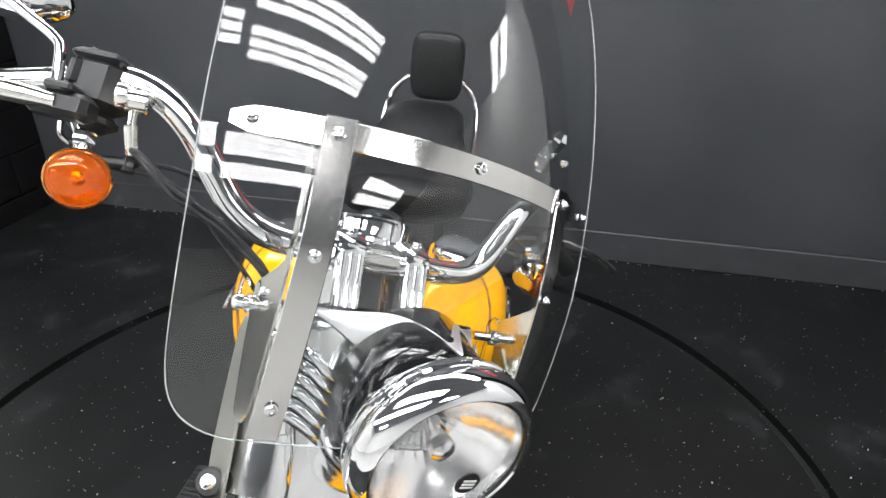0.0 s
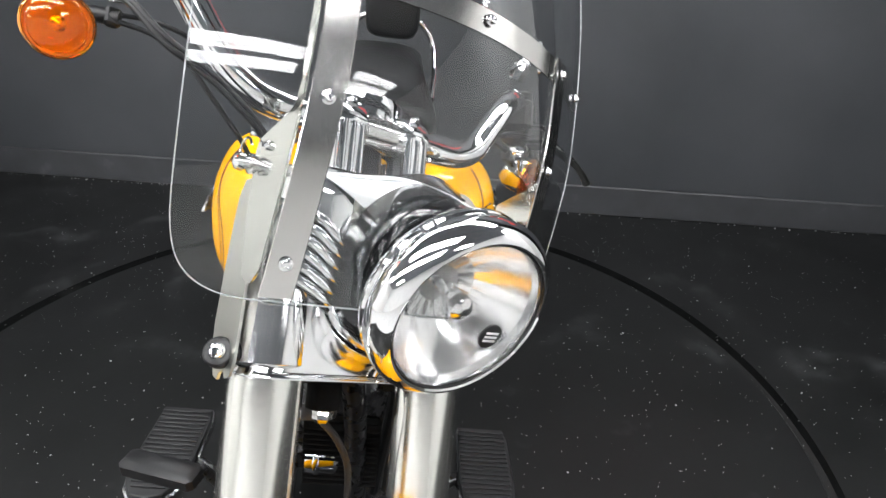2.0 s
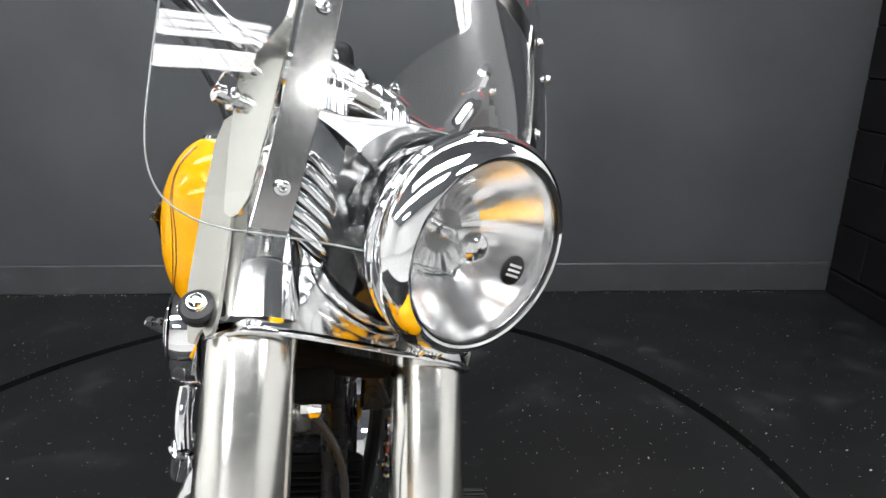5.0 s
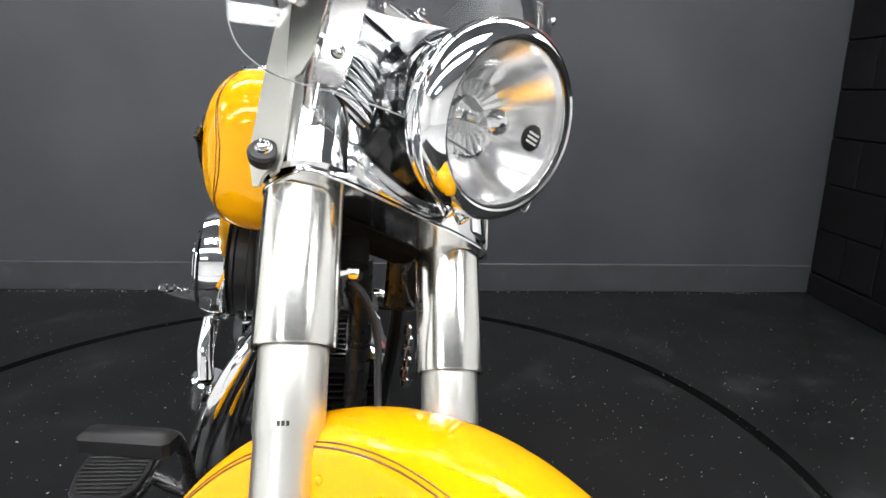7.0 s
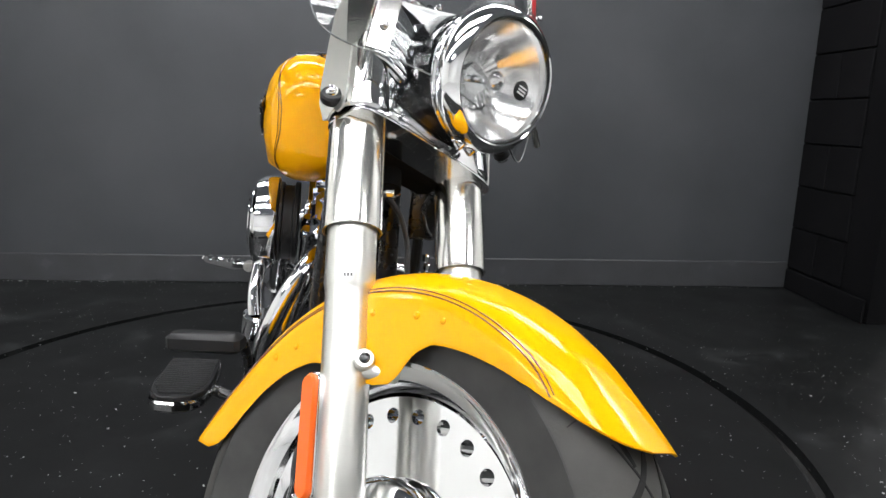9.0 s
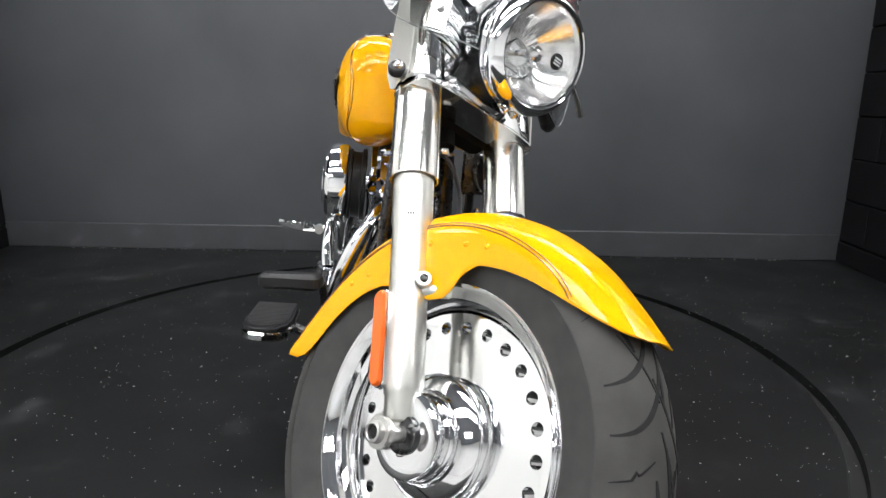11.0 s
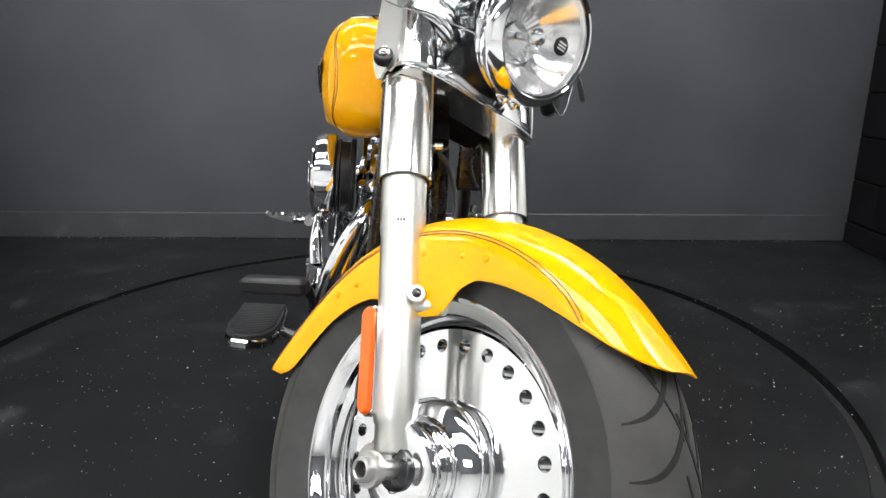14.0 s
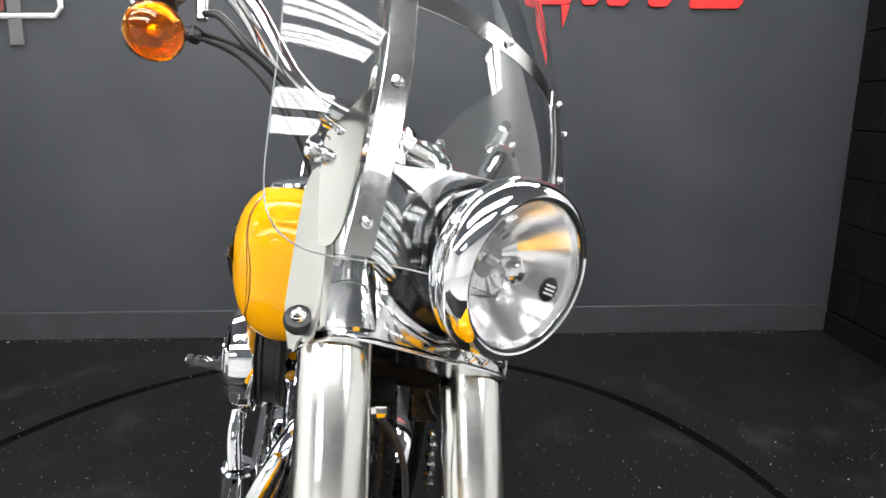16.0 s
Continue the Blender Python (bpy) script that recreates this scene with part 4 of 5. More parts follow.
for sgn in (-1, 1):
    def P(x, y, z):
        return Vector((sgn * x - (0.026 if sgn > 0 else 0), y, z))
    d = (P(0.585, -0.195, 0.893) - P(0.460, -0.137, 0.918)).normalized()
    grip_o = P(0.460, -0.137, 0.918)
    prof = [(0.017, 0.0), (0.020, 0.003), (0.020, 0.008)]
    for k in range(12):
        prof += [(0.0185, 0.010 + 0.009 * k), (0.0195, 0.013 + 0.009 * k), (0.0195, 0.016 + 0.009 * k)]
    prof += [(0.021, 0.122), (0.021, 0.128), (0.016, 0.134), (0.0005, 0.135)]
    bike("grip", lathe(prof, grip_o, d, 24), PLASTIC, bar, FRONT, "black rubber grip")
    ax = Vector((sgn * 0.78, -0.60, 0.10)).normalized()
    ay = Vector((sgn * 0.60, 0.78, 0.0)).normalized()
    az = ax.cross(ay).normalized() * sgn
    c = P(0.326, -0.038, 0.928)
    box = bike("switch_housing", joined(block((0.058, 0.052, 0.056), c + az * 0.006, 0.010, ax, ay, az), block((0.055, 0.048, 0.012), c + az * 0.034, 0.005, ax, ay, az), block((0.05, 0.044, 0.026), c - az * 0.030, 0.010, ax, ay, az), block((0.012, 0.046, 0.030), c + az * 0.012 + ay * 0.008 + ax * 0.014, 0.004, ax, ay, az)), PLASTIC, bar, FRONT, "black control housing")
    bike("housing_screw", bolt_shape(c + az * 0.045 + ax * 0.018, az, 0.004, 0.002), BLACK, box, FRONT)
    lev0 = P(0.356, -0.022, 0.902)
    bike("lever_perch", joined(block((0.066, 0.030, 0.026), lev0, 0.006, ax, ay, az), block((0.030, 0.034, 0.010), lev0 + az * 0.016, 0.003, ax, ay, az)), PLASTIC, bar, FRONT)
    bike("lever", tube([lev0 + ay * 0.010, P(0.392, -0.022, 0.903), P(0.450, -0.036, 0.902), P(0.530, -0.066, 0.898), P(0.594, -0.099, 0.893)], [0.0085, 0.0085, 0.0095, 0.0105, 0.0105, 0.0095, 0.008, 0.0075, 0.007, 0.007, 0.0075, 0.008, 0.009][:13], 14, 3), POLISHED, bar, FRONT, "polished alloy lever")
    # mirror on the right bar; a polished clutch perch on the left one
    if sgn < 0:
        root = P(0.364, -0.040, 0.918)
        stem = [root, root + Vector((0, 0, 0.014)), P(0.366, -0.044, 0.962), P(0.372, -0.052, 0.976), P(0.400, -0.080, 1.000), P(0.424, -0.105, 1.022), P(0.422, -0.122, 1.040)]
        mirror = bike("mirror", tube(stem, 0.0058, 14, 4), CHROME, bar, FRONT, "chrome mirror on a bent stem")
        bike("stem_nut", lathe([(0.009, 0), (0.010, 0.003), (0.010, 0.009), (0.007, 0.012)], root - Vector((0, 0, 0.004)), (0, 0, 1), 6), CHROME, mirror, FRONT)
        head = P(0.418, -0.130, 1.048)
        bike("mirror_head", put(Matrix.Translation(head) @ Matrix.Diagonal((1.55, 1.0, 1.0, 1.0)), lathe([(0.0005, 0.020), (0.020, 0.018), (0.034, 0.010), (0.040, 0.0), (0.040, -0.006), (0.037, -0.008)], (0, 0, 0), (0, 1, 0), 36)), CHROME, mirror, FRONT)
    else:
        perch = bike("clutch_perch", joined(tube([(0.398, 1.985, 0.925), (0.410, 1.995, 0.948), (0.420, 2.002, 0.966), (0.428, 2.006, 0.980), (0.434, 2.010, 0.990)], [0.013, 0.017, 0.014, 0.016, 0.009], 7), block((0.030, 0.024, 0.020), (0.401, 1.992, 0.944), 0.004, (0.86, 0.0, 0.5), (0, 1, 0), (-0.5, 0, 0.86))), CHROME, bar, None, "polished clutch lever perch", 20)
        bike("clamp_screw", bolt_shape((0.440, 1.985, 0.945), (0.6, -0.8, 0.1), 0.007, 0.008), CHROME, perch, None)
    # turn signal
    sg = P(0.330, -0.010, 0.832)
    fw = Vector((-0.10, 0.92, -0.36) if sgn < 0 else (0.50, 0.80, -0.36)).normalized()
    signal = bike("turn_signal", lathe([(0.007, -0.044), (0.017, -0.040), (0.0245, -0.030), (0.028, -0.015), (0.029, -0.005), (0.0292, 0.0)], sg, fw, 40), CHROME, bar, FRONT, "round chrome turn signal")
    lens = bike("signal_lens", lathe([(0.0296, -0.003), (0.0308, 0.0), (0.0306, 0.0035), (0.0285, 0.007), (0.0255, 0.0072), (0.023, 0.0098), (0.015, 0.0132), (0.0005, 0.0150), (0.0005, 0.0128), (0.0145, 0.0112), (0.022, 0.0080), (0.0245, 0.0054), (0.0275, 0.0050), (0.0287, 0.0030), (0.0287, -0.003)], sg, fw, 48, caps=False, loop=True), AMBER, signal, FRONT, "amber domed signal lens")
    lens.visible_shadow = False
    bike("signal_bowl", lathe([(0.0284, -0.002), (0.0250, -0.011), (0.0180, -0.020), (0.0080, -0.025), (0.0005, -0.026)], sg, fw, 40, caps=False), MIRROR, signal, FRONT)
    bike("signal_bulb", lathe([(0.004, -0.025), (0.0045, -0.012), (0.0075, -0.008), (0.0080, -0.002), (0.0055, 0.003), (0.0005, 0.005)], sg, fw, 20), MIRROR, signal, FRONT)
    stalk = sg + Vector((0, -0.022, 0.026))
    bike("signal_stalk", joined(tube([stalk, stalk + Vector((0, -0.004, 0.020)), P(0.350, -0.030, 0.915)], [0.009, 0.0085, 0.007], 14), lathe([(0.0105, 0.0), (0.012, 0.003), (0.012, 0.013), (0.0105, 0.016)], stalk + Vector((0, -0.002, 0.012)), (0, 0, 1), 6), lathe([(0.0115, 0.0), (0.013, 0.002), (0.013, 0.007), (0.0115, 0.009)], stalk + Vector((0, -0.004, 0.032)), (0, 0, 1), 20)), CHROME, signal, FRONT)
    bike("signal_wire", tube([stalk + Vector((sgn * 0.012, 0, 0.01)), stalk + Vector((sgn * 0.022, 0, 0.02)), stalk + Vector((sgn * 0.022, 0, 0.045)), stalk + Vector((sgn * 0.010, -0.004, 0.060))], 0.0028, 8, 5), STEEL, signal, FRONT)
    bike("wire_boot", joined(tube([P(0.320, -0.032, 0.856), P(0.300, -0.022, 0.858), P(0.281, -0.012, 0.857)], [0.0066, 0.0078, 0.0074], 12), block((0.014, 0.012, 0.018), P(0.287, -0.015, 0.8575), 0.002)), PLASTIC, signal, FRONT)
    bike("signal_wire", tube([P(0.282, -0.012, 0.861), P(0.248, -0.004, 0.863), P(0.216, 0.000, 0.856), P(0.190, 0.002, 0.838), P(0.165, -0.005, 0.806)], 0.0026, 8, 5), PLASTIC, signal, FRONT)
    if sgn < 0:
        bike("signal_wire", tube([P(0.282, -0.010, 0.853), P(0.252, 0.000, 0.848), P(0.224, 0.008, 0.832), P(0.200, 0.014, 0.806), P(0.150, 0.004, 0.762), P(0.110, -0.02, 0.72)], 0.0028, 8, 5), PLASTIC, signal, FRONT)
# brake line from the right housing
J = Vector((-0.297, 0.014, 0.917))
line = bike("banjo_fitting", joined(lathe([(0.010, -0.013), (0.0115, -0.011), (0.0115, 0.011), (0.010, 0.013)], J, (1, 0.35, 0), 22), lathe([(0.0125, -0.006), (0.0135, -0.004), (0.0135, 0.004), (0.0125, 0.006)], J + Vector((-0.011, 0, 0.002)), (1, 0.35, 0), 22)), POLISHED, bar, FRONT)
bike("hose_ferrule", joined(tube([J, J + Vector((0.001, -0.004, -0.024))], 0.0052, 12), tube([J + Vector((0.001, -0.004, -0.024)), J + Vector((0.008, -0.010, -0.052))], [0.0075, 0.0062], 14)), POLISHED, bar, FRONT)
for off in (0.0, 0.0062):
    bike("brake_hose", tube([J + Vector((0.006, -0.006 + off * 0.3, -0.048)), (-0.282, 0.030, 0.856 + off * 0.6), (-0.254, 0.040, 0.829 + off), (-0.231, 0.041, 0.8185 + off), (-0.200, 0.040, 0.805 + off), (-0.166, 0.039, 0.783 + off), (-0.144, 0.036, 0.765 + off), (-0.118, 0.020, 0.738 + off)], 0.0032, 10, 6), PLASTIC, bar, FRONT)

bike("gauge_cup", lathe([(0.030, 0.790), (0.050, 0.797), (0.0555, 0.812), (0.0590, 0.856), (0.0585, 0.861), (0.0570, 0.860), (0.0535, 0.834), (0.0005, 0.832)], (0.004, -0.036, 0), seg=56), CHROME, bar, FRONT, "round open chrome cup behind the clamp")
bike("clamp_block", block((0.050, 0.040, 0.075), (-0.013, 0.008, 0.778), 0.008), PLASTIC, bar, FRONT)
bike("cup_foot", block((0.03, 0.03, 0.03), (-0.004, 0.008, 0.826), 0.006), CHROME, bar, FRONT)

# ---------------------------------------------------------------- tank
for sgn in (-1, 1):
    sec = []
    prof = [(0.055, 0.30), (0.050, 0.52), (0.035, 0.72), (0.010, 0.86), (-0.03, 0.945), (-0.08, 0.985), (-0.14, 1.0), (-0.20, 0.99), (-0.26, 0.95), (-0.31, 0.87), (-0.35, 0.74), (-0.385, 0.56), (-0.41, 0.40)]
    for p in spline([(y, q, 0) for y, q in prof], 4):
        y, q = p.x, p.y
        back = max(0.0, -0.09 - y)
        drop = min(0.9 * back + 3.0 * back * back, 0.21)
        hz = max(0.120 * q - drop * 0.5, 0.022)
        cx, hw, cz = 0.124 * (0.55 + 0.45 * q), 0.081 * q + 0.002, 0.676 + (1 - q) * 0.10 + hz - max(0.0, back - 0.2) * 0.15
        y -= 0.095
        ring_ = []
        for j in range(48):
            t = 2 * math.pi * j / 48
            c, s = math.cos(t), math.sin(t)
            pw = 2.35
            ring_.append(Vector(((0.033 if sgn > 0 else 0.022) + sgn * (cx + hw * math.copysign(abs(c) ** (2 / pw), c)), y, cz + hz * math.copysign(abs(s) ** (2 / pw), s))))
        sec.append(ring_)
    half = bike("fuel_tank", rings(sec), PAINT, motorcycle, TANK, "glossy yellow tank half with dark pinstripe", 60)

    def tank_at(y, ang, lift, sg=sgn):
        k = min(range(1, len(sec)), key=lambda i: abs((sec[i][0].y + sec[i - 1][0].y) / 2 - y))
        mix = (y - sec[k - 1][0].y) / (sec[k][0].y - sec[k - 1][0].y)
        row = [p.lerp(e, mix) for p, e in zip(sec[k - 1], sec[k])]
        mid = sum(row, Vector()) / 48
        j = ang / 360 * 48
        a, b = row[int(j) % 48], row[(int(j) + 1) % 48]
        p = a.lerp(b, j - int(j))
        return p + (p - mid).normalized() * lift
    # pinstripe loop round the front of the side panel
    for off, wd in ((0.0, 0.0008), (0.006, 0.0005)):
        loop = [tank_at(-0.058 - off * 0.7 - 0.085 * abs(math.sin(radians(a))) ** 2.6, a % 360, 0.0008) for a in range(-66, 72, 3)]
        bike("pinstripe", tube(loop, wd, 6, 2), STRIPE, half, TANK)
    emb = Vector(((0.033 if sgn > 0 else 0.022) + sgn * 0.2045, -0.168, 0.800))
    wing = [(-0.090, 0.004), (-0.070, 0.030), (-0.045, 0.044), (-0.010, 0.040), (0.010, 0.022), (0.034, 0.026), (0.074, 0.014), (0.040, 0.004), (0.026, -0.010), (0.014, -0.030), (-0.006, -0.044), (-0.030, -0.050), (-0.052, -0.034), (-0.072, -0.018)]
    m = TANK @ frame_of(emb, (0, 1, 0), (0, 0, 1), (sgn, 0, 0)) if sgn > 0 else TANK @ frame_of(emb, (0, 1, 0), (0, 0, 1), (1, 0, 0))
    plate = bike("tank_emblem", slab(wing, 0.005, 0.0015), BLACK, half, m, "black and chrome winged tank emblem", 30)
    bike("emblem_edge", put(pose(0, 0, sgn * 0.003), slab([(x * 0.80, y * 0.72) for x, y in wing], 0.005, 0.0015)), CHROME, plate, m, "", 30)
    cap = Vector(((0.033 if sgn > 0 else 0.022) + sgn * 0.118, -0.185, 0.9035))
    c = bike("fuel_cap", lathe([(0.030, -0.006), (0.037, -0.004), (0.0385, 0.0), (0.0385, 0.0115), (0.036, 0.0150), (0.028, 0.0175), (0.0005, 0.0190)], cap, (sgn * 0.10, 0.03, 1), 40), CHROME, half, TANK, "round chrome filler cap")
    for k in range(10):
        q = 2 * math.pi * k / 10
        bike("cap_notch", block((0.010, 0.003, 0.006), cap + Vector((0.0385 * math.cos(q), 0.0385 * math.sin(q), 0.0035)), 0.001, (-math.sin(q), math.cos(q), 0), (math.cos(q), math.sin(q), 0)), PLASTIC, c, TANK)
console = bike("tank_console", rings([[Vector((w * math.cos(t), y, z0 + h * math.sin(t))) for t in [2 * math.pi * j / 28 for j in range(28)]] for y, w, z0, h in ((-0.10, 0.018, 0.845, 0.01), (-0.13, 0.040, 0.855, 0.022), (-0.19, 0.052, 0.862, 0.030), (-0.27, 0.055, 0.865, 0.032), (-0.37, 0.048, 0.850, 0.028), (-0.46, 0.034, 0.82, 0.02), (-0.50, 0.015, 0.80, 0.01))]), CHROME, motorcycle, TANK, "chrome tank console with a round instrument")
bike("speedometer", lathe([(0.046, 0.0), (0.052, 0.006), (0.053, 0.045), (0.052, 0.058), (0.049, 0.062), (0.046, 0.060), (0.0005, 0.0595)], (0.0, -0.225, 0.845), (0, -0.12, 1), 48), CHROME, console, TANK)
bike("speedometer_glass", lathe([(0.045, 0.0605), (0.030, 0.063), (0.0005, 0.064)], (0.0, -0.225, 0.845), (0, -0.12, 1), 40), BLACK, console, TANK)

# ---------------------------------------------------------------- frame, engine and exhaust
frame_ = bike("frame_rail", tube([(-0.045, 0.005, 0.69), (-0.055, -0.02, 0.55), (-0.06, -0.05, 0.36), (-0.07, -0.10, 0.22), (-0.09, -0.22, 0.165), (-0.10, -0.60, 0.165), (-0.09, -0.82, 0.30)], 0.017, 14, 6), BLACK, motorcycle, BIKE, "black tubular frame")
bike("frame_tube", tube([(0.045, 0.005, 0.69), (0.055, -0.02, 0.55), (0.06, -0.05, 0.36), (0.07, -0.10, 0.22), (0.09, -0.22, 0.165), (0.10, -0.60, 0.165), (0.09, -0.82, 0.30)], 0.017, 14, 6), BLACK, frame_, BIKE)
bike("backbone", tube([(0, -0.01, 0.72), (0, -0.3, 0.74), (0, -0.62, 0.64), (0, -0.85, 0.46)], 0.028, 16, 6), BLACK, frame_, BIKE)
bike("steering_head", lathe([(0.034, -0.085), (0.036, -0.08), (0.032, -0.06), (0.032, 0.06), (0.036, 0.08), (0.034, 0.085)], (0, 0.012, 0.70), (0, -0.56, 0.82), 28), BLACK, frame_, BIKE)
bike("crossbar", block((0.13, 0.03, 0.05), (0.0, -0.045, 0.44), 0.008), BLACK, frame_, BIKE)
engine = bike("engine", joined(block((0.19, 0.30, 0.17), (0, -0.36, 0.315), 0.035), block((0.16, 0.24, 0.07), (0, -0.35, 0.425), 0.02)), BLACK, motorcycle, BIKE, "black and chrome V-twin engine")
for sgn, y0 in ((1, -0.30), (-1, -0.42)):
    lean = Vector((0, sgn * math.sin(radians(22.5)), math.cos(radians(22.5))))
    fore = Vector((0, lean.z, -lean.y))
    o = Vector((0, y0, 0.40))
    for k in range(13):
        w = 0.150 if k < 8 else 0.160
        bike("cooling_fin", block((w, 0.135, 0.0042), o + lean * (0.035 + 0.0125 * k), 0.0018, (1, 0, 0), fore, lean), BLACK, engine, BIKE)
    bike("barrel", lathe([(0.052, 0.0), (0.052, 0.20)], o, lean, 24), BLACK, engine, BIKE)
    rocker = bike("rocker_cover", joined(block((0.165, 0.140, 0.032), o + lean * 0.215, 0.010, (1, 0, 0), fore, lean), block((0.150, 0.120, 0.028), o + lean * 0.243, 0.012, (1, 0, 0), fore, lean)), CHROME, engine, BIKE)
    for dx in (-0.062, 0.062):
        bike("rocker_bolt", bolt_shape(o + lean * 0.256 + Vector((dx, 0, 0)), lean, 0.006, 0.006), CHROME, rocker, BIKE)
    for k in (-0.016, 0.016):
        a = Vector((-0.098, -0.36 + sgn * 0.035 + k * 0.8, 0.40))
        b = o + lean * 0.20 + fore * (k * 1.4) + Vector((-0.088, 0, 0))
        bike("pushrod_tube", joined(tube([a, b], 0.0105, 14), lathe([(0.0135, 0), (0.015, 0.006), (0.0135, 0.014)], a, (b - a), 16), lathe([(0.0135, 0), (0.0145, 0.008), (0.0125, 0.018)], b - (b - a) * 0.12, (b - a), 16)), CHROME, engine, BIKE)
bike("cam_cover", lathe([(0.088, 0.0), (0.096, 0.004), (0.097, 0.020), (0.090, 0.032), (0.074, 0.036), (0.070, 0.034), (0.068, 0.038), (0.0005, 0.041)], (-0.095, -0.345, 0.335), (-1, 0, 0), 44), CHROME, engine, BIKE)
bike("timer_cover", lathe([(0.040, 0.0), (0.042, 0.003), (0.040, 0.008), (0.0005, 0.010)], (-0.135, -0.33, 0.315), (-1, 0, 0), 32), CHROME, engine, BIKE)
bike("primary_cover", joined(lathe([(0.105, 0.0), (0.112, 0.006), (0.110, 0.035), (0.098, 0.050), (0.0005, 0.055)], (0.10, -0.33, 0.31), (1, 0, 0), 40), lathe([(0.120, 0.0), (0.126, 0.006), (0.122, 0.035), (0.108, 0.050), (0.0005, 0.055)], (0.10, -0.60, 0.31), (1, 0, 0), 40), block((0.05, 0.26, 0.20), (0.124, -0.46, 0.31), 0.01)), CHROME, engine, BIKE)
bike("air_cleaner", lathe([(0.050, 0.0), (0.090, 0.0), (0.0955, 0.003), (0.0965, 0.008), (0.0965, 0.030), (0.092, 0.044), (0.082, 0.050), (0.078, 0.049), (0.076, 0.053), (0.062, 0.058), (0.058, 0.057), (0.056, 0.060), (0.0005, 0.063)], (-0.150, -0.285, 0.572), (-1, 0, 0), 64), CHROME, engine, BIKE, "round chrome air cleaner")
bike("air_filter", joined(lathe([(0.086, 0.0), (0.088, 0.002), (0.088, 0.010), (0.080, 0.012), (0.080, 0.032), (0.086, 0.034), (0.086, 0.040)], (-0.108, -0.285, 0.572), (-1, 0, 0), 48)), PLASTIC, engine, BIKE)
pipe = bike("exhaust_pipe", tube([(-0.045, -0.165, 0.545), (-0.070, -0.105, 0.535), (-0.098, -0.075, 0.490), (-0.120, -0.075, 0.41), (-0.140, -0.115, 0.31), (-0.155, -0.20, 0.235), (-0.165, -0.36, 0.205), (-0.17, -0.6, 0.2), (-0.175, -0.9, 0.2)], 0.024, 22, 6), CHROME, motorcycle, BIKE, "long chrome exhaust with twin mufflers")
bike("rear_pipe", tube([(-0.05, -0.55, 0.54), (-0.12, -0.58, 0.52), (-0.16, -0.62, 0.42), (-0.17, -0.72, 0.30), (-0.175, -0.9, 0.28)], 0.024, 20, 6), CHROME, pipe, BIKE)
for z in (0.20, 0.285):
    bike("muffler", lathe([(0.024, 0.0), (0.034, 0.05), (0.041, 0.12), (0.043, 0.40), (0.040, 0.62), (0.036, 0.66), (0.030, 0.665), (0.028, 0.60)], (-0.178, -0.88, z), (-0.02, -1, 0), 28), CHROME, pipe, BIKE)
bike("heat_shield", tube([(-0.092, -0.048, 0.530), (-0.122, -0.040, 0.47), (-0.148, -0.050, 0.395), (-0.170, -0.095, 0.30), (-0.184, -0.165, 0.24)], [0.011, 0.014, 0.016, 0.017, 0.0175, 0.018, 0.018, 0.018, 0.018, 0.018, 0.018, 0.018, 0.018, 0.018, 0.018, 0.018, 0.017, 0.016, 0.015, 0.014, 0.013][:17], 14, 4), CHROME, pipe, BIKE)
# voltage regulator with fins, low between the rails
reg = bike("regulator", block((0.12, 0.02, 0.13), (0.035, -0.050, 0.455), 0.006), SOOT, motorcycle, BIKE, "black finned regulator between the frame rails")
for k in range(12):
    bike("regulator_fin", block((0.118, 0.016, 0.0034), (0.035, -0.033, 0.398 + 0.0105 * k), 0.0012), SOOT, reg, BIKE)
bike("horn", joined(lathe([(0.026, 0.0), (0.027, 0.004), (0.027, 0.045), (0.022, 0.052)], (-0.020, -0.046, 0.434), (1, 0, 0), 26), lathe([(0.029, 0.012), (0.030, 0.014), (0.030, 0.020), (0.029, 0.022)], (-0.020, -0.046, 0.434), (1, 0, 0), 26)), CHROME, motorcycle, BIKE, "small chrome cylinder between the frame rails")
bike("wiring_loom", tube([(0.09, -0.01, 0.70), (0.105, -0.03, 0.64), (0.110, -0.06, 0.55), (0.10, -0.08, 0.42), (0.09, -0.1, 0.30)], 0.010, 10, 5), PLASTIC, frame_, BIKE)
bike("latch_plate", joined(block((0.05, 0.012, 0.085), (0.108, -0.015, 0.655), 0.004), tube([(0.115, -0.004, 0.69), (0.104, 0.0, 0.665), (0.112, 0.0, 0.635), (0.122, -0.004, 0.62)], 0.0045, 8, 4)), BLACK, frame_, BIKE)
bike("coil_cover", joined(*(block((0.012, 0.016, 0.016), (0.125 + 0.003 * (k % 2), -0.035, 0.575 - 0.016 * k), 0.003) for k in range(6))), CHROME, frame_, BIKE)

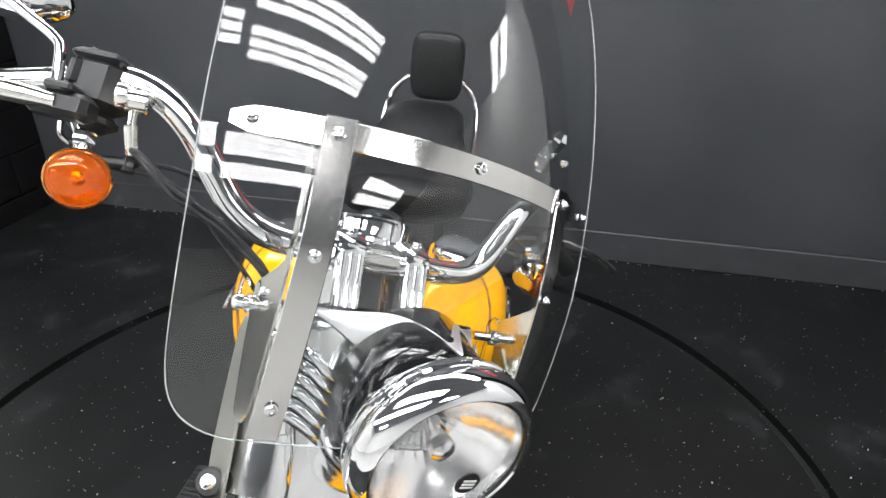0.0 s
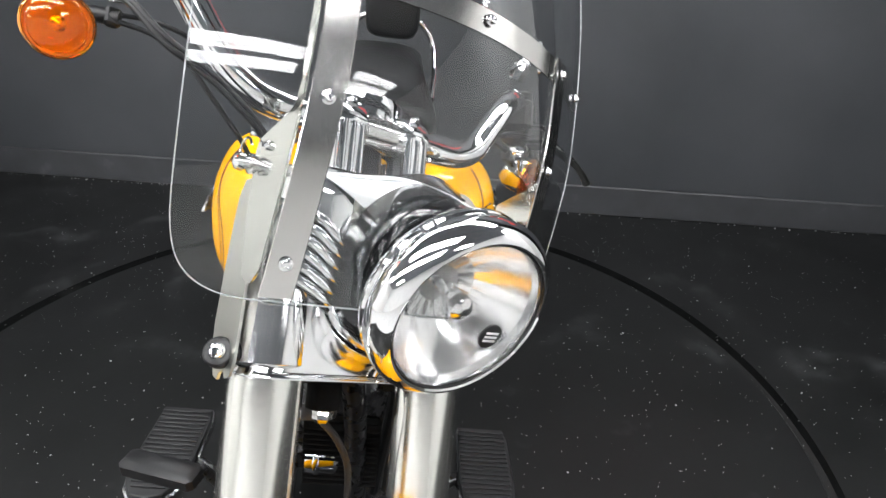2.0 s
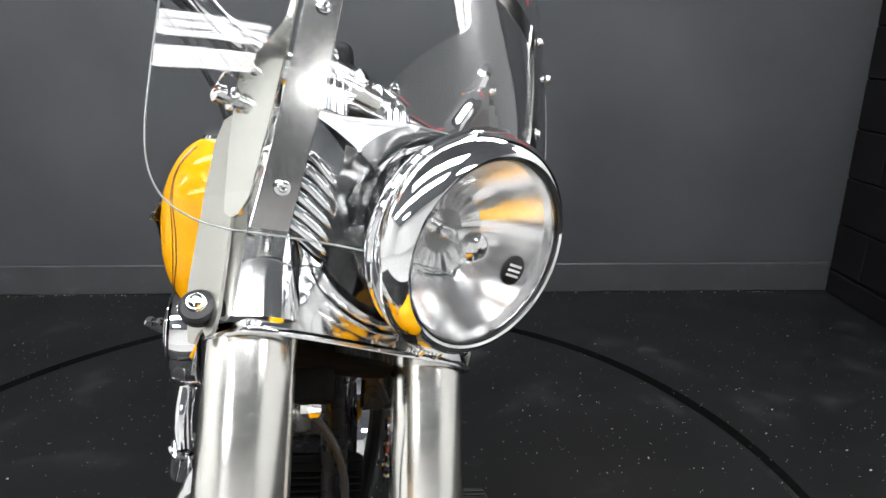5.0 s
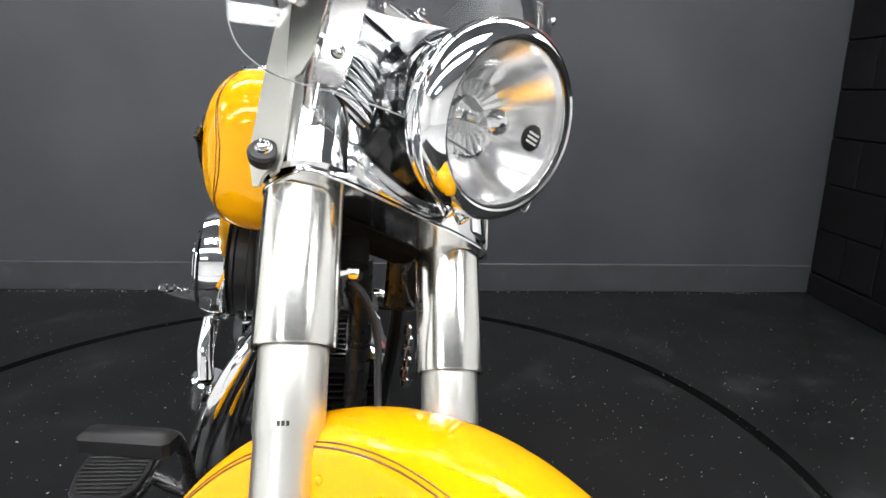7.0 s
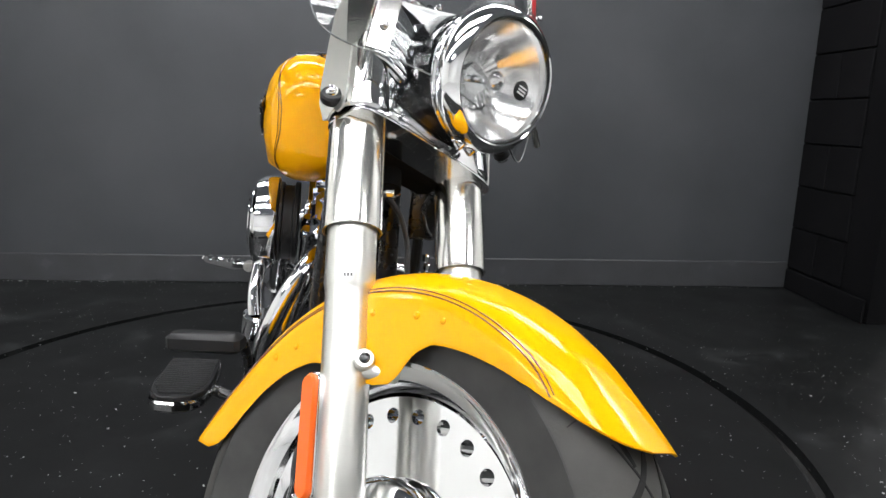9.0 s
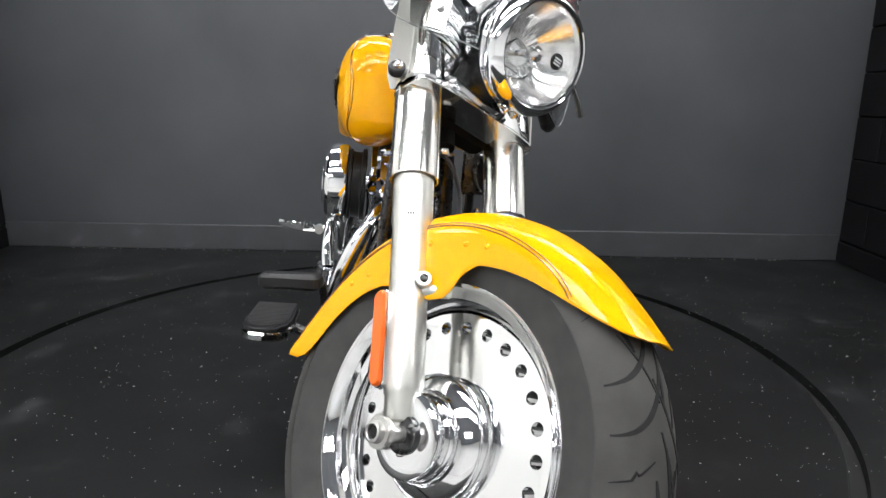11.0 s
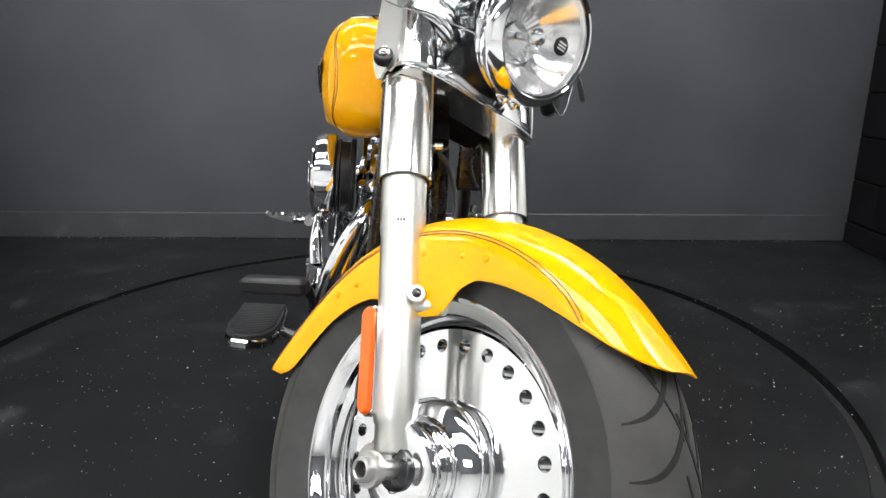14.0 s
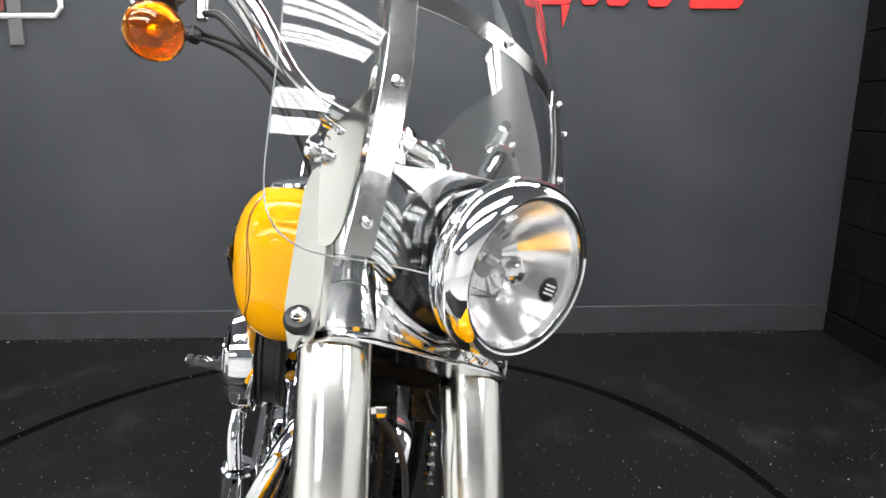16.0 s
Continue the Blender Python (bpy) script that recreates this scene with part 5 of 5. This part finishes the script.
# footboards, pedals and pegs
for sgn in (-1, 1):
    out = [(-0.050, -0.13), (0.050, -0.13), (0.056, -0.10), (0.058, 0.03), (0.050, 0.085), (0.030, 0.115), (0.0, 0.125), (-0.030, 0.118), (-0.048, 0.09), (-0.056, 0.03)]
    m = BIKE @ pose(sgn * 0.302, -0.200, 0.255, 4, 0, 0)
    board = bike("footboard", put(pose(0, 0, -0.004), slab(out, 0.020, 0.004)), DISC, motorcycle, m, "ribbed black footboard with chrome edge", 30)
    bike("footboard_pad", put(pose(0, 0, 0.010), slab([(x * 0.94, y * 0.95) for x, y in out], 0.010, 0.002)), PLASTIC, board, m)
    for k in range(18):
        y = -0.110 + 0.012 * k
        w = 0.094 if y < 0.05 else 0.094 - (y - 0.05) * 0.75
        bike("pad_rib", block((w, 0.0055, 0.004), (0, y, 0.0165), 0.001), PLASTIC, board, m)
    bike("board_mount", tube([(sgn * 0.10, -0.12, 0.20), (sgn * 0.20, -0.15, 0.232), (sgn * 0.25, -0.17, 0.245)], 0.012, 12, 4), BLACK, board, BIKE)
    blade = [(0.262, -0.020), (0.285, -0.024), (0.330, -0.018), (0.372, -0.006), (0.380, 0.004), (0.377, 0.013), (0.371, 0.013)]
    for k in range(5):
        x = 0.366 - 0.019 * k
        z = 0.011 - 0.0008 * k
        blade += [(x, z), (x - 0.002, z - 0.010), (x - 0.009, z - 0.011), (x - 0.011, z - 0.001)]
    blade += [(0.268, 0.004), (0.262, -0.004)]
    m = BIKE @ frame_of((0, along(-0.690), 0.366), (sgn, 0, 0), (0, 0, 1), (0, -sgn, 0))
    peg = bike("passenger_peg", slab(blade, 0.030, 0.003), CHROME, motorcycle, m, "toothed chrome passenger peg", 30)
    bike("peg_pivot", joined(lathe([(0.006, -0.018), (0.0135, -0.018), (0.0145, -0.015), (0.0145, 0.015), (0.0135, 0.018), (0.006, 0.018)], (0.251, -0.012, 0.0), (0, 0, 1), 24), lathe([(0.0055, -0.020), (0.0055, 0.020)], (0.251, -0.012, 0.0), (0, 0, 1), 14)), CAST, peg, m)
    bike("peg_mount", tube([(0.244, -0.012, 0), (0.222, -0.004, 0), (0.196, 0.008, 0), (0.165, 0.012, 0), (0.12, -0.01, 0)], [0.008, 0.016, 0.021, 0.019, 0.012], 18), CHROME, peg, m, "tapered chrome peg mount")
pedal = bike("brake_pedal", block((0.125, 0.040, 0.032), (-0.242, -0.028, 0.404), 0.007, (1, 0.3, 0.1), (-0.3, 1, 0), (-0.1, 0, 1)), PLASTIC, motorcycle, BIKE, "black rubber-padded brake pedal")
bike("pedal_arm", tube([(-0.185, -0.02, 0.410), (-0.175, -0.04, 0.37), (-0.168, -0.09, 0.28), (-0.16, -0.15, 0.21), (-0.10, -0.16, 0.19)], 0.009, 12, 5), BLACK, pedal, BIKE)
bike("oil_line_cover", joined(tube([(-0.185, -0.30, 0.47), (-0.19, -0.27, 0.42), (-0.186, -0.25, 0.37)], 0.015, 14, 4), lathe([(0.028, -0.03), (0.032, -0.026), (0.032, 0.026), (0.028, 0.03)], (-0.182, -0.26, 0.345), (0.1, 0.2, 1), 24)), CHROME, engine, BIKE)

# seat, backrest, rear fender and rear wheel
sec = []
for y, w, z, h in ((-0.50, 0.07, 0.80, 0.02), (-0.54, 0.11, 0.79, 0.05), (-0.65, 0.15, 0.745, 0.06), (-0.78, 0.165, 0.725, 0.06), (-0.86, 0.15, 0.755, 0.06), (-0.93, 0.125, 0.80, 0.055), (-1.08, 0.115, 0.815, 0.05), (-1.16, 0.095, 0.815, 0.035), (-1.18, 0.06, 0.81, 0.02)):
    sec.append([Vector((w * math.copysign(abs(math.cos(t)) ** 0.7, math.cos(t)), y, z + h * math.copysign(abs(math.sin(t)) ** 0.7, math.sin(t)))) for t in [2 * math.pi * j / 32 for j in range(32)]])
bike("seat", rings(sec), LEATHER, motorcycle, BIKE, "black leather two-up seat", 60)
rest = bike("backrest", rings([[Vector((0.022 + 0.076 * k * math.copysign(abs(math.cos(t)) ** 0.45, math.cos(t)), -1.175 + d, 0.972 + 0.094 * k * math.copysign(abs(math.sin(t)) ** 0.45, math.sin(t)))) for t in [2 * math.pi * j / 36 for j in range(36)]] for k, d in ((0.80, 0.034), (0.94, 0.028), (1.0, 0.014), (1.0, -0.006), (0.95, -0.012))]), LEATHER, motorcycle, BIKE, "padded black backrest on a chrome bar", 50)
bike("backrest_bar", tube([p + Vector((0.015, 0, -0.04)) for p in both([(-0.135, -1.02, 0.79), (-0.138, -1.12, 0.84), (-0.130, -1.185, 0.895), (-0.110, -1.197, 0.935), (-0.075, -1.199, 0.965), (-0.02, -1.199, 0.975)])], 0.0085, 12, 5), CHROME, rest, BIKE)
rw = (0, -1.23, 0.326)
sec = []
for k in range(29):
    th = radians(15 + 92 * k / 28)
    sec.append([Vector((0.10 * math.sin(s * math.pi / 2), rw[1] - (0.355 - 0.06 * (1 - math.cos(s * math.pi / 2))) * math.cos(th), rw[2] + (0.355 - 0.06 * (1 - math.cos(s * math.pi / 2))) * math.sin(th))) for s in [j / 6 - 1 for j in range(13)]])
bike("rear_fender", sheet(sec, 0.003, lambda i, j: (Vector(rw) - sec[i][j]).normalized()), PAINT, motorcycle, BIKE, "glossy yellow rear fender", 50)
rear = bike("rear_wheel", lathe([(0.05, -0.03), (0.19, -0.012), (0.19, 0.012), (0.05, 0.03)], rw, (1, 0, 0), 64), CHROME, motorcycle, BIKE, "chrome disc rear wheel with black tyre")
bike("tyre", lathe([(0.19, -0.05), (0.235, -0.066), (0.27, -0.077), (0.295, -0.068), (0.310, -0.045), (0.315, 0), (0.310, 0.045), (0.295, 0.068), (0.27, 0.077), (0.235, 0.066), (0.19, 0.05)], rw, (1, 0, 0), 72, caps=False, loop=True), RUBBER, rear, BIKE)
bike("swingarm", tube([(0.10, -0.72, 0.30), (0.115, -1.0, 0.30), (0.115, -1.26, 0.315)], 0.02, 14, 4), BLACK, frame_, BIKE)
bike("swingarm_tube", tube([(-0.10, -0.72, 0.30), (-0.115, -1.0, 0.30), (-0.115, -1.26, 0.315)], 0.02, 14, 4), BLACK, frame_, BIKE)
bike("side_stand", tube([(0.10, -0.15, 0.19), (0.19, -0.20, 0.11), (0.285, -0.26, 0.036)], 0.011, 12, 4), BLACK, motorcycle, BIKE, "black side stand")
# specks of pale grit on the floor
rng = random.Random(7)
parts_ = []
for k in range(6500):
    ang, rad = rng.uniform(0, 2 * math.pi), math.sqrt(rng.random()) * 2.3
    x, y = TABLE_X + rad * math.cos(ang), TABLE_Y - 0.3 + rad * math.sin(ang)
    if not (XL + 0.05 < x < XR - 0.05 and y < YB - 0.03):
        continue
    s = rng.uniform(0.0006, 0.0016) * (1.9 if rng.random() < 0.05 else 1)
    parts_.append(block((s * rng.uniform(1, 2.4), s, s * 0.6), (x, y, s * 0.32), 0, *(lambda a: ((math.cos(a), math.sin(a), 0), (-math.sin(a), math.cos(a), 0)))(rng.uniform(0, 3.1))))
for k in range(110):
    x = rng.uniform(XL + 0.1, XR - 0.05)
    s = rng.uniform(0.0014, 0.0036)
    parts_.append(block((s * 1.6, s, s), (x, YB - 0.016 - rng.random() * 0.012, s * 0.52)))
tagged(mesh_ob("floor_grit", *joined(*parts_), DUST, None, "", 0), "scattered pale grit specks on the black floor", "grit", kind="stuff")

# ---------------------------------------------------------------- wall blocks, near the back corners
def wall_blocks(parent, x, face):
    stop = BOOTH_L if face > 0 else BOOTH
    sizes = {}
    for row in range(13):
        edge = YB - 0.002
        first_run = 0.4 if row % 2 else 0.2
        while edge - first_run > stop - 0.01:
            if first_run not in sizes:
                me = bpy.data.meshes.new("wall_block")
                v, f = block((0.014, first_run - 0.006, 0.194), (0, 0, 0), 0.003)
                me.from_pydata([tuple(p) for p in v], [], f)
                me.materials.append(BLOCK)
                sizes[first_run] = me
            ob = new("wall_block", sizes[first_run])
            ob.parent = parent
            ob.location = (x - face * 0.001, edge - first_run / 2, 0.104 + 0.1 + 0.2 * row)
            edge -= first_run
            first_run = 0.4 if edge - 0.4 > stop - 0.01 else 0.2


wall_blocks(wall_left, XL - 0.006, 1)
wall_blocks(wall_right, XR + 0.006, -1)
